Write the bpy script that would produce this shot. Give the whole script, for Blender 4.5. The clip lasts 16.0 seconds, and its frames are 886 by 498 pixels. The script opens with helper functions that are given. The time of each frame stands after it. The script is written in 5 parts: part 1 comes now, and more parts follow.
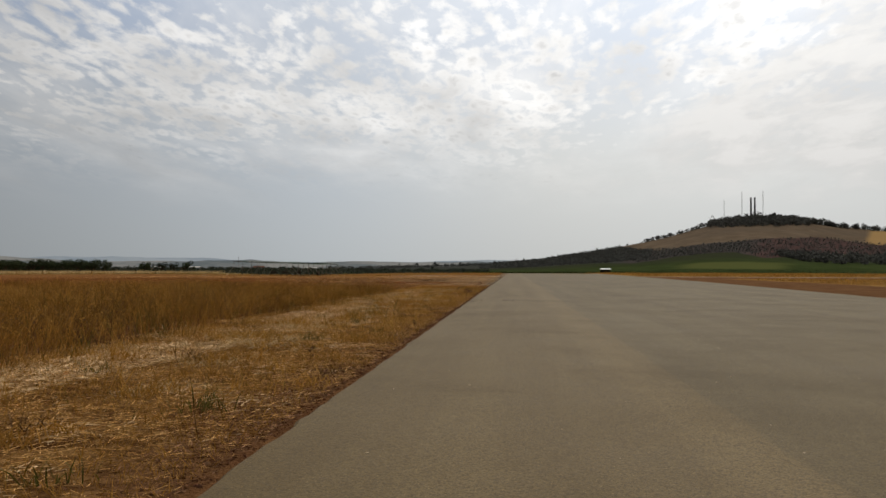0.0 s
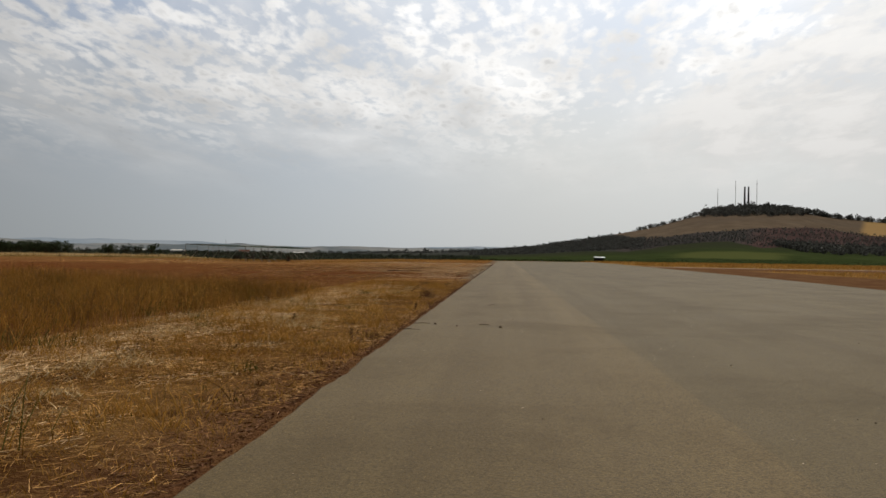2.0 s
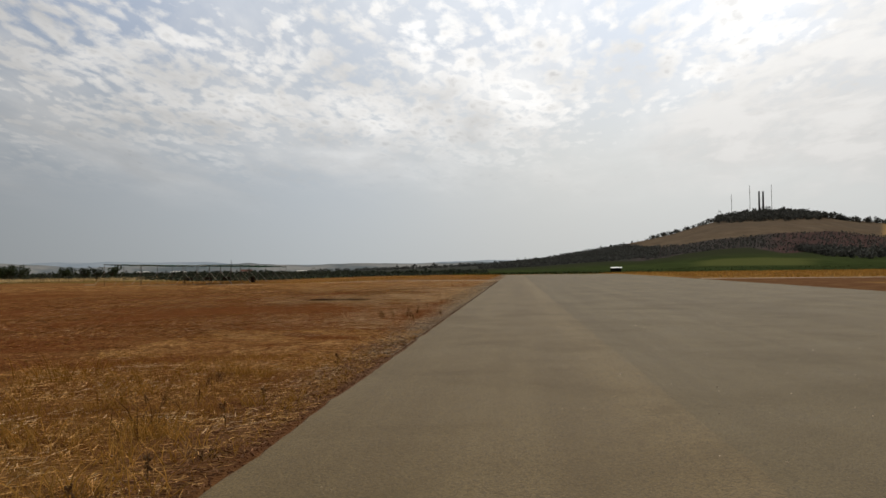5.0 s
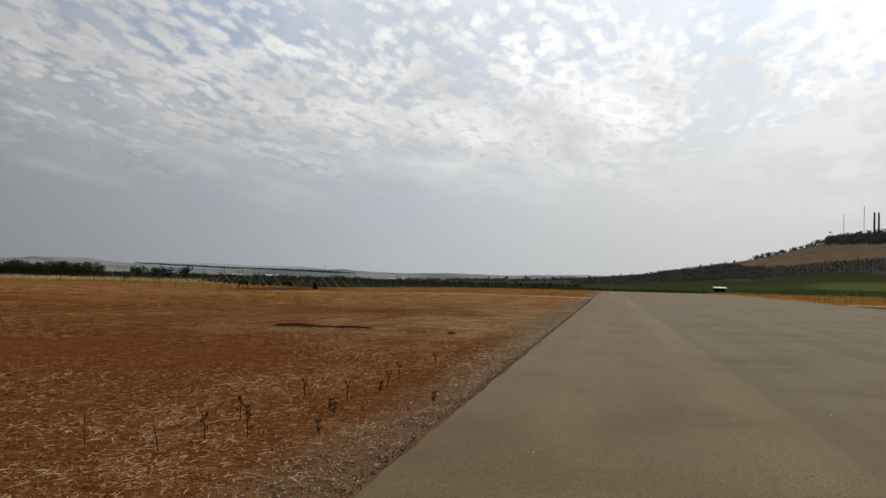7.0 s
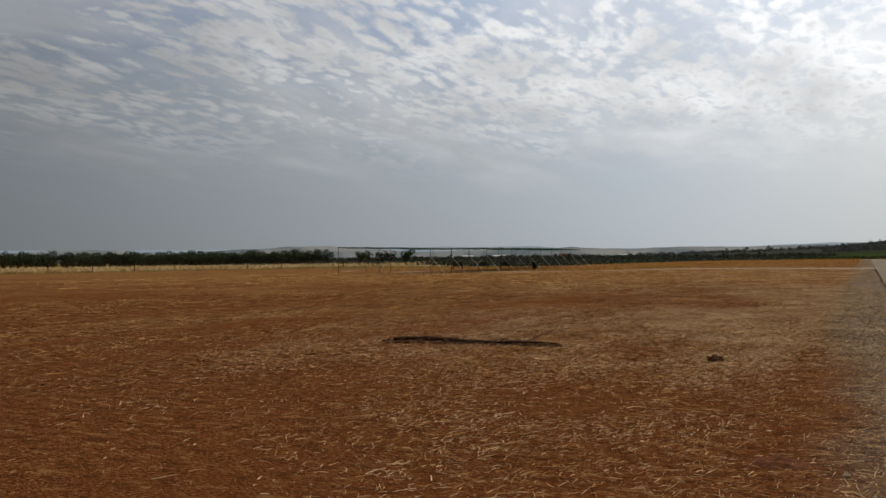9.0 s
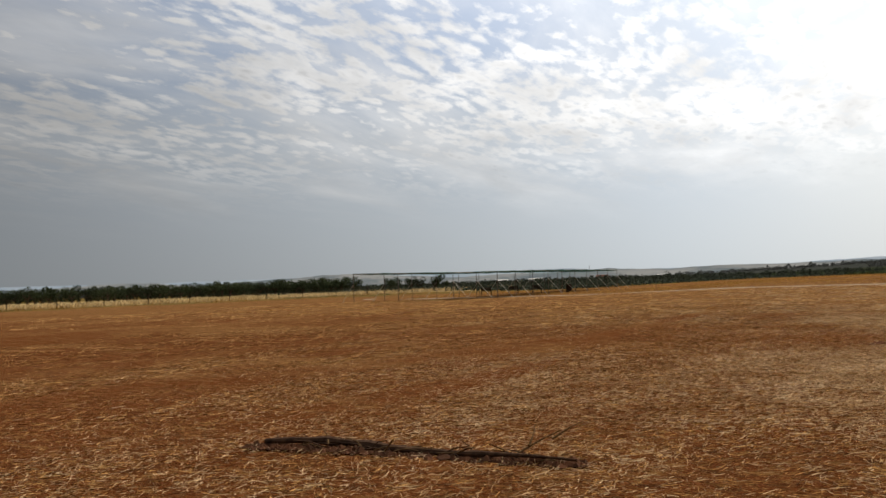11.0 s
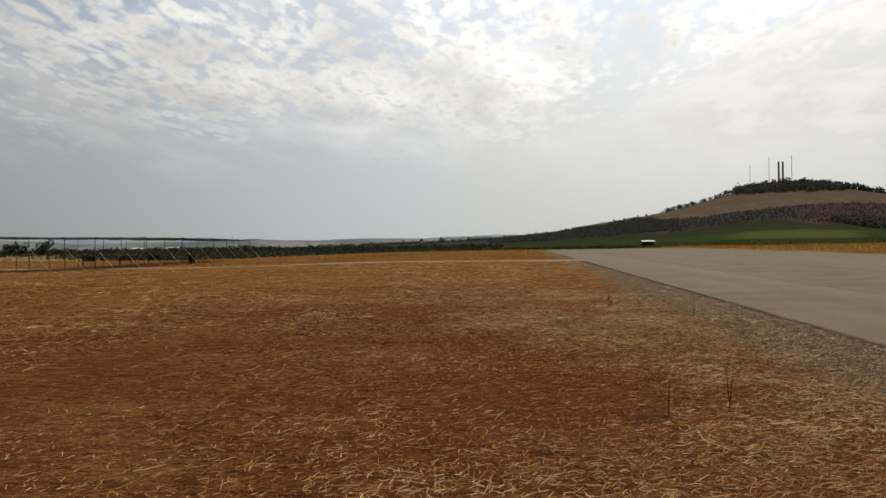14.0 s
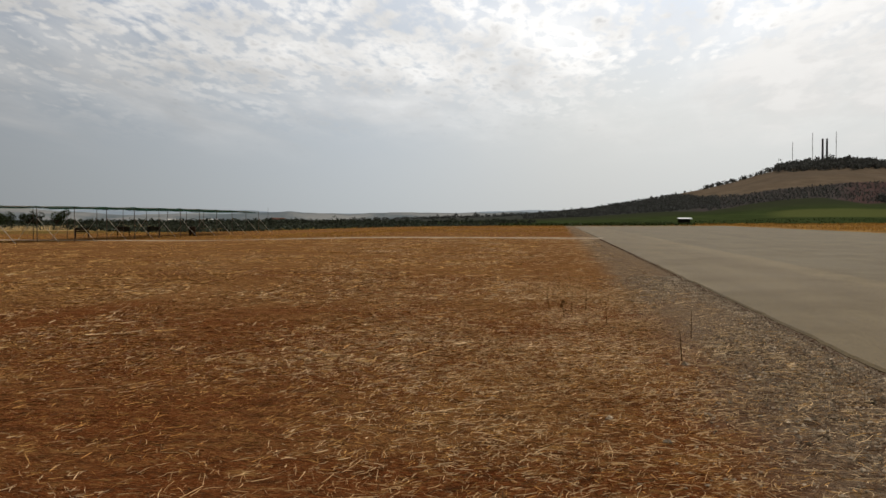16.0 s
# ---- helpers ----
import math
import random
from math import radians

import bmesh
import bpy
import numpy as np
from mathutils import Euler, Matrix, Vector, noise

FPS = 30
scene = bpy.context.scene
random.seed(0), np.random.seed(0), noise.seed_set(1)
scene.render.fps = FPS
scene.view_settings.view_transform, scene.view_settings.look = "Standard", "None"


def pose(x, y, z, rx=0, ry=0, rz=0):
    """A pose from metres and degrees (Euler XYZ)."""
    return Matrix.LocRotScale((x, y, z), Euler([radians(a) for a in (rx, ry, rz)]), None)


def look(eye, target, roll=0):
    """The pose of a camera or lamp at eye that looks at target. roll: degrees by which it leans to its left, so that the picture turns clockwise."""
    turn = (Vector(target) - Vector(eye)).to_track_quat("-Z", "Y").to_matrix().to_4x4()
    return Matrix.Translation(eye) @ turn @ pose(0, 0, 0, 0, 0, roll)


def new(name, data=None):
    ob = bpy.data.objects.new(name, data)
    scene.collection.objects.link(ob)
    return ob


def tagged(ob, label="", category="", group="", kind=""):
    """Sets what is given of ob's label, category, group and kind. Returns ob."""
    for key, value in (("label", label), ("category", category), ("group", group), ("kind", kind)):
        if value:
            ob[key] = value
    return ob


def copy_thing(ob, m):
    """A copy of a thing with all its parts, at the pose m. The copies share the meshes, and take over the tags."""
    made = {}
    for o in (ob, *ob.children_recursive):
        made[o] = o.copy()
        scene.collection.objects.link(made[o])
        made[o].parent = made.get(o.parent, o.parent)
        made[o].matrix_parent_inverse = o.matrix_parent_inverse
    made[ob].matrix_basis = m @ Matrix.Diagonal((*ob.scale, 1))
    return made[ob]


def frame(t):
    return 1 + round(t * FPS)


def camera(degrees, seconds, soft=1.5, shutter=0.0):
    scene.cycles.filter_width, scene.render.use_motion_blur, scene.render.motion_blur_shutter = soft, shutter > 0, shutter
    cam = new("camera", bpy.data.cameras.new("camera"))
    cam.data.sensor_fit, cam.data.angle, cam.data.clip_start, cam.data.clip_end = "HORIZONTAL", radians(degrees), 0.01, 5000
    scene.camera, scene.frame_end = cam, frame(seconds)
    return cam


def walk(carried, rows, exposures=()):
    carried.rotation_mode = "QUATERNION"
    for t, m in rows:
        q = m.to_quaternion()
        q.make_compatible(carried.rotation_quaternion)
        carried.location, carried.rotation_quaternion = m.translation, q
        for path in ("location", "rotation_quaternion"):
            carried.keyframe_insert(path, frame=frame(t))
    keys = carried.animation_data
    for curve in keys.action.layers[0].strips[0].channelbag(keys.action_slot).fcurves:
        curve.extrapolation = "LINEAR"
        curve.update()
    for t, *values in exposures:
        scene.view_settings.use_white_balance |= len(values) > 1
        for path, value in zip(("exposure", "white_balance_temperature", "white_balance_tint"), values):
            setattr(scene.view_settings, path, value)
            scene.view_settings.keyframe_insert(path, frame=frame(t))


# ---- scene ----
cam = camera(54.4, 16.0)
PATH = [
    (0, (1.809, -0.993, 1.267), (1.644, 1.0, 1.313), 0.2),
    (0.5, (1.901, 2.371, 1.429), (1.734, 4.364, 1.458), 0.6),
    (1, (1.859, 7.223, 1.358), (1.706, 9.217, 1.377), 1.7),
    (1.5, (1.824, 12.033, 1.309), (1.673, 14.027, 1.338), 1.3),
    (2, (1.826, 16.859, 1.347), (1.682, 18.853, 1.361), 0.9),
    (2.5, (1.845, 21.623, 1.359), (1.689, 23.617, 1.375), 1.2),
    (3, (1.896, 26.725, 1.368), (1.744, 28.719, 1.384), 1.0),
    (3.5, (1.971, 31.12, 1.389), (1.818, 33.114, 1.397), 0.1),
    (4, (1.995, 35.858, 1.393), (1.842, 37.852, 1.405), 0.3),
    (4.2, (2.002, 37.797, 1.394), (1.848, 39.791, 1.429), -0.5),
    (6.3, (2.079, 57.117, 1.438), (1.84, 59.102, 1.496), 0.9),
    (6.5, (2.035, 58.432, 1.428), (1.765, 60.413, 1.501), 1.2),
    (7, (1.664, 62.693, 1.418), (1.282, 64.655, 1.491), 1.5),
    (7.5, (1.148, 66.3, 1.389), (0.626, 68.229, 1.463), 0.9),
    (8, (0.585, 69.167, 1.421), (-0.09, 71.048, 1.489), -0.1),
    (8.5, (-0.044, 71.611, 1.389), (-0.785, 73.467, 1.465), 0.3),
    (9, (-0.658, 73.615, 1.374), (-1.539, 75.411, 1.393), -0.7),
    (9.2, (-0.958, 74.324, 1.356), (-1.861, 76.107, 1.405), -0.8),
    (11.3, (-3.411, 81.222, 1.339), (-4.364, 82.978, 1.426), -2.1),
    (11.5, (-3.981, 81.969, 1.26), (-4.841, 83.77, 1.396), -2.4),
    (12, (-4.585, 83.903, 1.35), (-5.174, 85.81, 1.47), -1.2),
    (12.5, (-4.714, 85.497, 1.349), (-5.16, 87.446, 1.381), -1.9),
    (13, (-4.672, 87.343, 1.327), (-5.01, 89.313, 1.375), -2.3),
    (13.5, (-4.458, 89.021, 1.288), (-4.743, 91.001, 1.321), -1.2),
    (14, (-4.202, 90.531, 1.294), (-4.385, 92.523, 1.284), -0.9),
    (14.5, (-3.853, 92.157, 1.255), (-3.981, 94.153, 1.21), -0.0),
    (15, (-3.501, 93.483, 1.298), (-3.573, 95.481, 1.266), 0.1),
    (15.5, (-3.041, 95.068, 1.285), (-3.145, 97.065, 1.268), 0.1),
    (16, (-2.575, 96.786, 1.257), (-2.84, 98.767, 1.189), -0.2),
]
walk(cam, [(t, look(eye, target, roll)) for t, eye, target, roll in PATH],
     [(0, 0.0, 6560, 10), (4, 0.0, 6560, 10), (7, 0.0, 6500, 10), (8.4, -0.06, 6370, 10), (9.2, 0.06, 6370, 10), (11.3, 0.46, 6550, 10),
      (12, 0.36, 6650, 10), (12.6, 0.26, 6750, 10), (14, 0.09, 6700, 10), (16, 0.1, 6560, 10)])

# ---------------------------------------------------------------- light
SUN_AZ, SUN_EL = 14.0, 50.0          # degrees: right of the runway's axis, above the horizon
sun_dir = Vector((math.sin(radians(SUN_AZ)) * math.cos(radians(SUN_EL)),
                  math.cos(radians(SUN_AZ)) * math.cos(radians(SUN_EL)), math.sin(radians(SUN_EL))))
sun = new("sun", bpy.data.lights.new("sun", "SUN"))
sun.data.energy, sun.data.angle, sun.data.color = 1.8, radians(3), (1.0, 0.92, 0.80)
sun.matrix_world = look((0, 0, 60), Vector((0, 0, 60)) - sun_dir)


class Nodes:
    """Short ways to wire a node tree."""

    def __init__(self, tree):
        self.tree = tree
        tree.nodes.clear()

    def put(self, into, value):
        if isinstance(value, bpy.types.NodeSocket):
            self.tree.links.new(value, into)
        elif value is not None:
            into.default_value = value

    def add(self, kind, **values):
        n = self.tree.nodes.new(kind)
        for key, value in values.items():
            self.put(n.inputs[key], value)
        return n

    def math(self, op, a, b=None, c=None, clamp=False):
        n = self.tree.nodes.new("ShaderNodeMath")
        n.operation, n.use_clamp = op, clamp
        for i, v in enumerate((a, b, c)):
            self.put(n.inputs[i], v)
        return n.outputs[0]

    def vec(self, op, a, b=None):
        n = self.tree.nodes.new("ShaderNodeVectorMath")
        n.operation = op
        self.put(n.inputs[0], a)
        self.put(n.inputs[1], b)
        return n.outputs["Value"] if op in ("DOT_PRODUCT", "LENGTH", "DISTANCE") else n.outputs[0]

    def step(self, v, lo, hi, a=0.0, b=1.0):
        n = self.tree.nodes.new("ShaderNodeMapRange")
        n.interpolation_type = "SMOOTHSTEP"
        for i, x in enumerate((v, lo, hi, a, b)):
            self.put(n.inputs[i], x)
        return n.outputs[0]

    def mix(self, f, a, b, how="MIX"):
        n = self.tree.nodes.new("ShaderNodeMix")
        n.data_type, n.blend_type, n.clamp_factor = "RGBA", how, True
        for i, x in ((0, f), (6, a), (7, b)):
            self.put(n.inputs[i], x if isinstance(x, (bpy.types.NodeSocket, float, int)) else (*x, 1))
        return n.outputs[2]

    def noise(self, v, scale, detail=4.0, rough=0.55, twist=0.0):
        n = self.add("ShaderNodeTexNoise", Vector=v, Scale=scale, Detail=detail, Roughness=rough, Distortion=twist)
        return n.outputs[0]

    def scaled(self, v, s, shift=(0, 0, 0), turn=0.0):
        n = self.add("ShaderNodeMapping", Vector=v, Scale=s, Location=shift)
        n.inputs["Rotation"].default_value = (0, 0, turn)
        return n.outputs[0]


def make_world():
    world = bpy.data.worlds.new("sky")
    world.use_nodes = True
    scene.world = world
    g = Nodes(world.node_tree)
    d = g.add("ShaderNodeTexCoord").outputs["Generated"]
    xyz = g.add("ShaderNodeSeparateXYZ", Vector=d)
    x, y, z = xyz.outputs
    up = g.math("MAXIMUM", z, 0.0)
    az = g.math("DEGREES", g.math("ARCTAN2", x, y))
    el = g.math("DEGREES", g.math("ARCSINE", z))
    den = g.math("ADD", up, 0.13)
    p = g.add("ShaderNodeCombineXYZ", X=g.math("DIVIDE", x, den), Y=g.math("DIVIDE", y, den)).outputs[0]
    # clear air above, whitened by haze towards the horizon and towards the sun's side
    clear = g.tree.nodes.new("ShaderNodeTexSky")
    clear.sky_type, clear.sun_disc = "NISHITA", False
    clear.sun_elevation, clear.sun_rotation = radians(SUN_EL), radians(SUN_AZ)
    clear.dust_density = 3.0
    blue = g.mix(1.0, clear.outputs[0], (0.085, 0.085, 0.085), "MULTIPLY")
    blue = g.mix(0.7, blue, (0.36, 0.43, 0.55))
    pale = g.mix(0.72, blue, (0.46, 0.49, 0.525))
    blue = g.mix(g.math("MULTIPLY", g.step(az, -12.0, -28.0), g.step(el, 8.0, 16.0)), pale, blue)
    haze = g.mix(g.step(z, 0.0, 0.14), (0.530, 0.570, 0.595), (0.465, 0.512, 0.560))
    haze = g.mix(g.step(az, -16.0, 4.0), haze, (0.520, 0.532, 0.525))
    air = g.mix(g.step(z, 0.10, 0.26), haze, blue)
    # small cloud puffs in a sheet that sinks behind the haze
    bend = g.add("ShaderNodeTexNoise", Vector=p, Scale=2.2, Detail=4.0).outputs["Color"]
    pw = g.vec("ADD", p, g.vec("MULTIPLY", g.vec("SUBTRACT", bend, (0.5, 0.5, 0.5)), (0.10, 0.14, 0.0)))
    pw = g.scaled(pw, (1.15, 0.58, 1.0), (0.3, 0.9, 0.0), 0.12)
    puffs = g.noise(pw, 13.0, 5.0, 0.60, 0.10)
    cell = g.tree.nodes.new("ShaderNodeTexVoronoi")
    cell.feature = "SMOOTH_F1"
    g.put(cell.inputs["Vector"], pw)
    cell.inputs["Scale"].default_value, cell.inputs["Smoothness"].default_value = 19.0, 0.35
    bank = g.noise(g.scaled(p, (1, 0.8, 1), (3.1, 1.75, 0), 0.3), 1.15, 3.0, 0.5, 0.3)
    veil = g.noise(g.scaled(p, (1.0, 0.40, 1), (1.3, 4.2, 0), -0.9), 1.9, 6.0, 0.58, 0.5)
    thick = g.math("ADD", g.math("MULTIPLY", puffs, 1.25), g.math("MULTIPLY", g.math("SUBTRACT", 0.48, cell.outputs["Distance"]), 0.42))
    thick = g.math("ADD", thick, g.math("MULTIPLY", g.math("SUBTRACT", bank, 0.5), 1.0))
    # the sheet is broken on the sunny side and thins out far to the other
    gap = g.math("MULTIPLY", g.step(g.math("ABSOLUTE", g.math("SUBTRACT", az, 8.0)), 6.5, 1.5), g.step(el, 5.5, 9.0))
    thick = g.math("SUBTRACT", thick, g.math("MULTIPLY", gap, 0.17))
    thick = g.math("SUBTRACT", thick, g.math("MULTIPLY", g.math("MULTIPLY", g.step(az, -24.0, -38.0), g.step(el, 12.0, 17.0)), 0.12))
    thick = g.math("ADD", thick, g.math("MULTIPLY", g.math("MULTIPLY", g.step(az, -34.0, -16.0), g.step(az, 4.0, -4.0)), 0.07))
    cover = g.math("MULTIPLY", g.step(thick, 0.42, 0.80), g.step(el, 4.2, 10.5))
    cover = g.math("MULTIPLY", cover, 0.88)
    thin = g.math("MULTIPLY", g.math("MULTIPLY", g.step(veil, 0.36, 0.70), g.step(el, 3.0, 8.0)), 0.60)
    cover = g.math("MAXIMUM", cover, thin)
    # the sun behind the thin cloud brightens the sky round it
    near_sun = g.math("MAXIMUM", g.vec("DOT_PRODUCT", d, tuple(sun_dir)), 0.0)
    wide = g.math("POWER", near_sun, 2.2)
    glow = g.math("MULTIPLY", g.math("POWER", near_sun, 16.0), 0.55)
    lit = g.math("ADD", g.math("ADD", g.math("MULTIPLY", wide, 1.40), 0.13), glow)
    # dense parts of the sheet let less light through
    lit = g.math("MULTIPLY", lit, g.step(thick, 0.80, 1.10, 1.0, 0.80))
    shade = g.math("ADD", g.math("MULTIPLY", g.noise(pw, 3.0, 5.0, 0.55, 0.3), 1.1), 0.45)
    lit = g.math("MULTIPLY", lit, shade)
    cloud = g.mix(1.0, (1.0, 0.99, 0.97), g.add("ShaderNodeCombineXYZ", X=lit, Y=lit, Z=lit).outputs[0], "MULTIPLY")
    air_lit = g.math("ADD", g.math("ADD", g.math("MULTIPLY", wide, 1.90), 0.25), glow)
    air_lit = g.math("MULTIPLY", air_lit, g.step(az, -32.0, 14.0, 0.92, 1.13))
    air = g.mix(1.0, air, g.add("ShaderNodeCombineXYZ", X=air_lit, Y=air_lit, Z=air_lit).outputs[0], "MULTIPLY")
    # a bank of smooth streaked cloud on the right, its top edge rising away from the runway
    slope = g.math("SUBTRACT", g.math("MULTIPLY", g.math("SUBTRACT", az, 9.5), 0.62), g.math("SUBTRACT", el, 9.0))
    lower = g.math("SUBTRACT", el, g.math("ADD", g.math("MULTIPLY", g.math("SUBTRACT", 18.0, az), 0.10), 5.2))
    tilt = g.add("ShaderNodeCombineXYZ", X=g.math("MULTIPLY", az, 0.055), Y=g.math("MULTIPLY", g.math("SUBTRACT", el, g.math("MULTIPLY", az, 0.12)), 0.15)).outputs[0]
    streak = g.noise(g.scaled(tilt, (1, 1, 1), (0.35, 0.2, 0)), 3.2, 6.0, 0.60, 0.3)
    wave = g.math("MULTIPLY", g.math("SUBTRACT", streak, 0.5), 7.0)
    body = g.math("MULTIPLY", g.step(g.math("ADD", slope, wave), -1.2, 1.8), g.step(g.math("ADD", lower, wave), -1.6, 2.2))
    body = g.math("MULTIPLY", body, g.step(y, 0.0, 0.2))
    bank_lit = g.math("MULTIPLY", g.math("ADD", g.math("ADD", g.math("MULTIPLY", wide, 1.22), 0.12), glow), g.step(streak, 0.38, 0.60, 0.86, 1.05))
    white = g.mix(1.0, (1.0, 0.99, 0.97), g.add("ShaderNodeCombineXYZ", X=bank_lit, Y=bank_lit, Z=bank_lit).outputs[0], "MULTIPLY")
    sky = g.mix(cover, air, cloud)
    sky = g.mix(g.math("MULTIPLY", body, g.step(streak, 0.38, 0.56, 0.40, 0.92)), sky, white)
    bg = g.add("ShaderNodeBackground", Color=sky, Strength=1.0)
    out = g.add("ShaderNodeOutputWorld", Surface=bg.outputs[0])


make_world()

# ---------------------------------------------------------------- materials


def base_mat(name, rough=0.9):
    m = bpy.data.materials.new(name)
    m.use_nodes = True
    g = Nodes(m.node_tree)
    b = g.add("ShaderNodeBsdfPrincipled", Roughness=rough)
    out = g.add("ShaderNodeOutputMaterial", Surface=b.outputs[0])
    b.inputs["Specular IOR Level"].default_value = 0.03
    place = g.add("ShaderNodeTexCoord").outputs["Object"]
    return m, g, b, place


def bump(g, b, height, strength=0.4, distance=0.02):
    n = g.add("ShaderNodeBump", Height=height, Strength=strength, Distance=distance)
    g.put(b.inputs["Normal"], n.outputs[0])


def plain(name, a, c, scale=6.0, rough=0.8, metal=0.0, spread=0.0, thin=0.0):
    """Two tones mixed by noise; spread: how much loose pieces differ."""
    m, g, b, place = base_mat(name, rough)
    f = g.noise(place, scale, 5.0, 0.6)
    col = g.mix(g.step(f, 0.3, 0.7), a, c)
    if spread:
        isl = g.add("ShaderNodeNewGeometry").outputs["Random Per Island"]
        v = g.math("ADD", g.math("MULTIPLY", g.math("POWER", isl, 1.6), 2.4 * spread), 1 - spread)
        col = g.mix(1.0, col, g.add("ShaderNodeCombineXYZ", X=v, Y=v, Z=v).outputs[0], "MULTIPLY")
    g.put(b.inputs["Base Color"], col)
    b.inputs["Metallic"].default_value = metal
    bump(g, b, f, 0.2, 0.01)
    if thin:
        # light that comes through a dry blade or leaf
        t = g.add("ShaderNodeBsdfTranslucent", Color=col)
        both = g.add("ShaderNodeMixShader", Fac=thin)
        g.put(both.inputs[1], b.outputs[0])
        g.put(both.inputs[2], t.outputs[0])
        g.put(g.tree.nodes["Material Output"].inputs["Surface"], both.outputs[0])
    return m


def foliage(name, dark, light, spread=0.45):
    m = plain(name, dark, light, 1.5, 0.85, 0, spread, 0.25)
    return m


def asphalt_mat(name, a, c):
    m, g, b, place = base_mat(name, 0.82)
    x = g.add("ShaderNodeSeparateXYZ", Vector=place).outputs[0]
    grain = g.noise(place, 60.0, 4.0, 0.75)
    chips = g.add("ShaderNodeTexVoronoi", Vector=place, Scale=27.0).outputs["Distance"]
    streak = g.noise(g.scaled(place, (1.0, 0.03, 1.0)), 1.1, 5.0, 0.6)
    blot = g.noise(place, 0.35, 6.0, 0.66, 0.4)
    spots = g.noise(place, 5.0, 4.0, 0.7)
    col = g.mix(g.step(streak, 0.3, 0.7), a, c)
    wob = g.math("ADD", x, g.math("MULTIPLY", g.math("SUBTRACT", spots, 0.5), 0.35))
    # pale dusty band beside the joint of the lanes
    band = g.math("MULTIPLY", g.step(wob, 2.75, 3.25), g.step(wob, 3.72, 3.55))
    col = g.mix(g.math("MULTIPLY", band, 0.20), col, tuple(v * 1.55 for v in c))
    col = g.mix(g.math("MULTIPLY", g.step(blot, 0.46, 0.70), 0.55), col, tuple(v * 0.66 for v in a))
    col = g.mix(g.math("MULTIPLY", g.step(spots, 0.55, 0.75), 0.22), col, tuple(v * 1.5 for v in c))
    col = g.mix(g.math("MULTIPLY", g.step(grain, 0.46, 0.62), 0.8), col, tuple(v * 0.36 for v in a))
    pits = g.noise(place, 26.0, 3.0, 0.7)
    col = g.mix(g.math("MULTIPLY", g.step(pits, 0.56, 0.66), 0.55), col, tuple(v * 0.45 for v in a))
    col = g.mix(g.math("MULTIPLY", g.step(chips, 0.20, 0.06), 0.6), col, tuple(v * 2.0 for v in c))
    g.put(b.inputs["Base Color"], col)
    g.put(b.inputs["Roughness"], g.math("ADD", g.math("MULTIPLY", blot, 0.2), 0.66))
    b.inputs["Specular IOR Level"].default_value = 0.15
    b.inputs["Specular Tint"].default_value = (1.0, 0.86, 0.62, 1)
    bump(g, b, g.math("ADD", grain, g.math("MULTIPLY", chips, 0.6)), 0.5, 0.008)
    return m


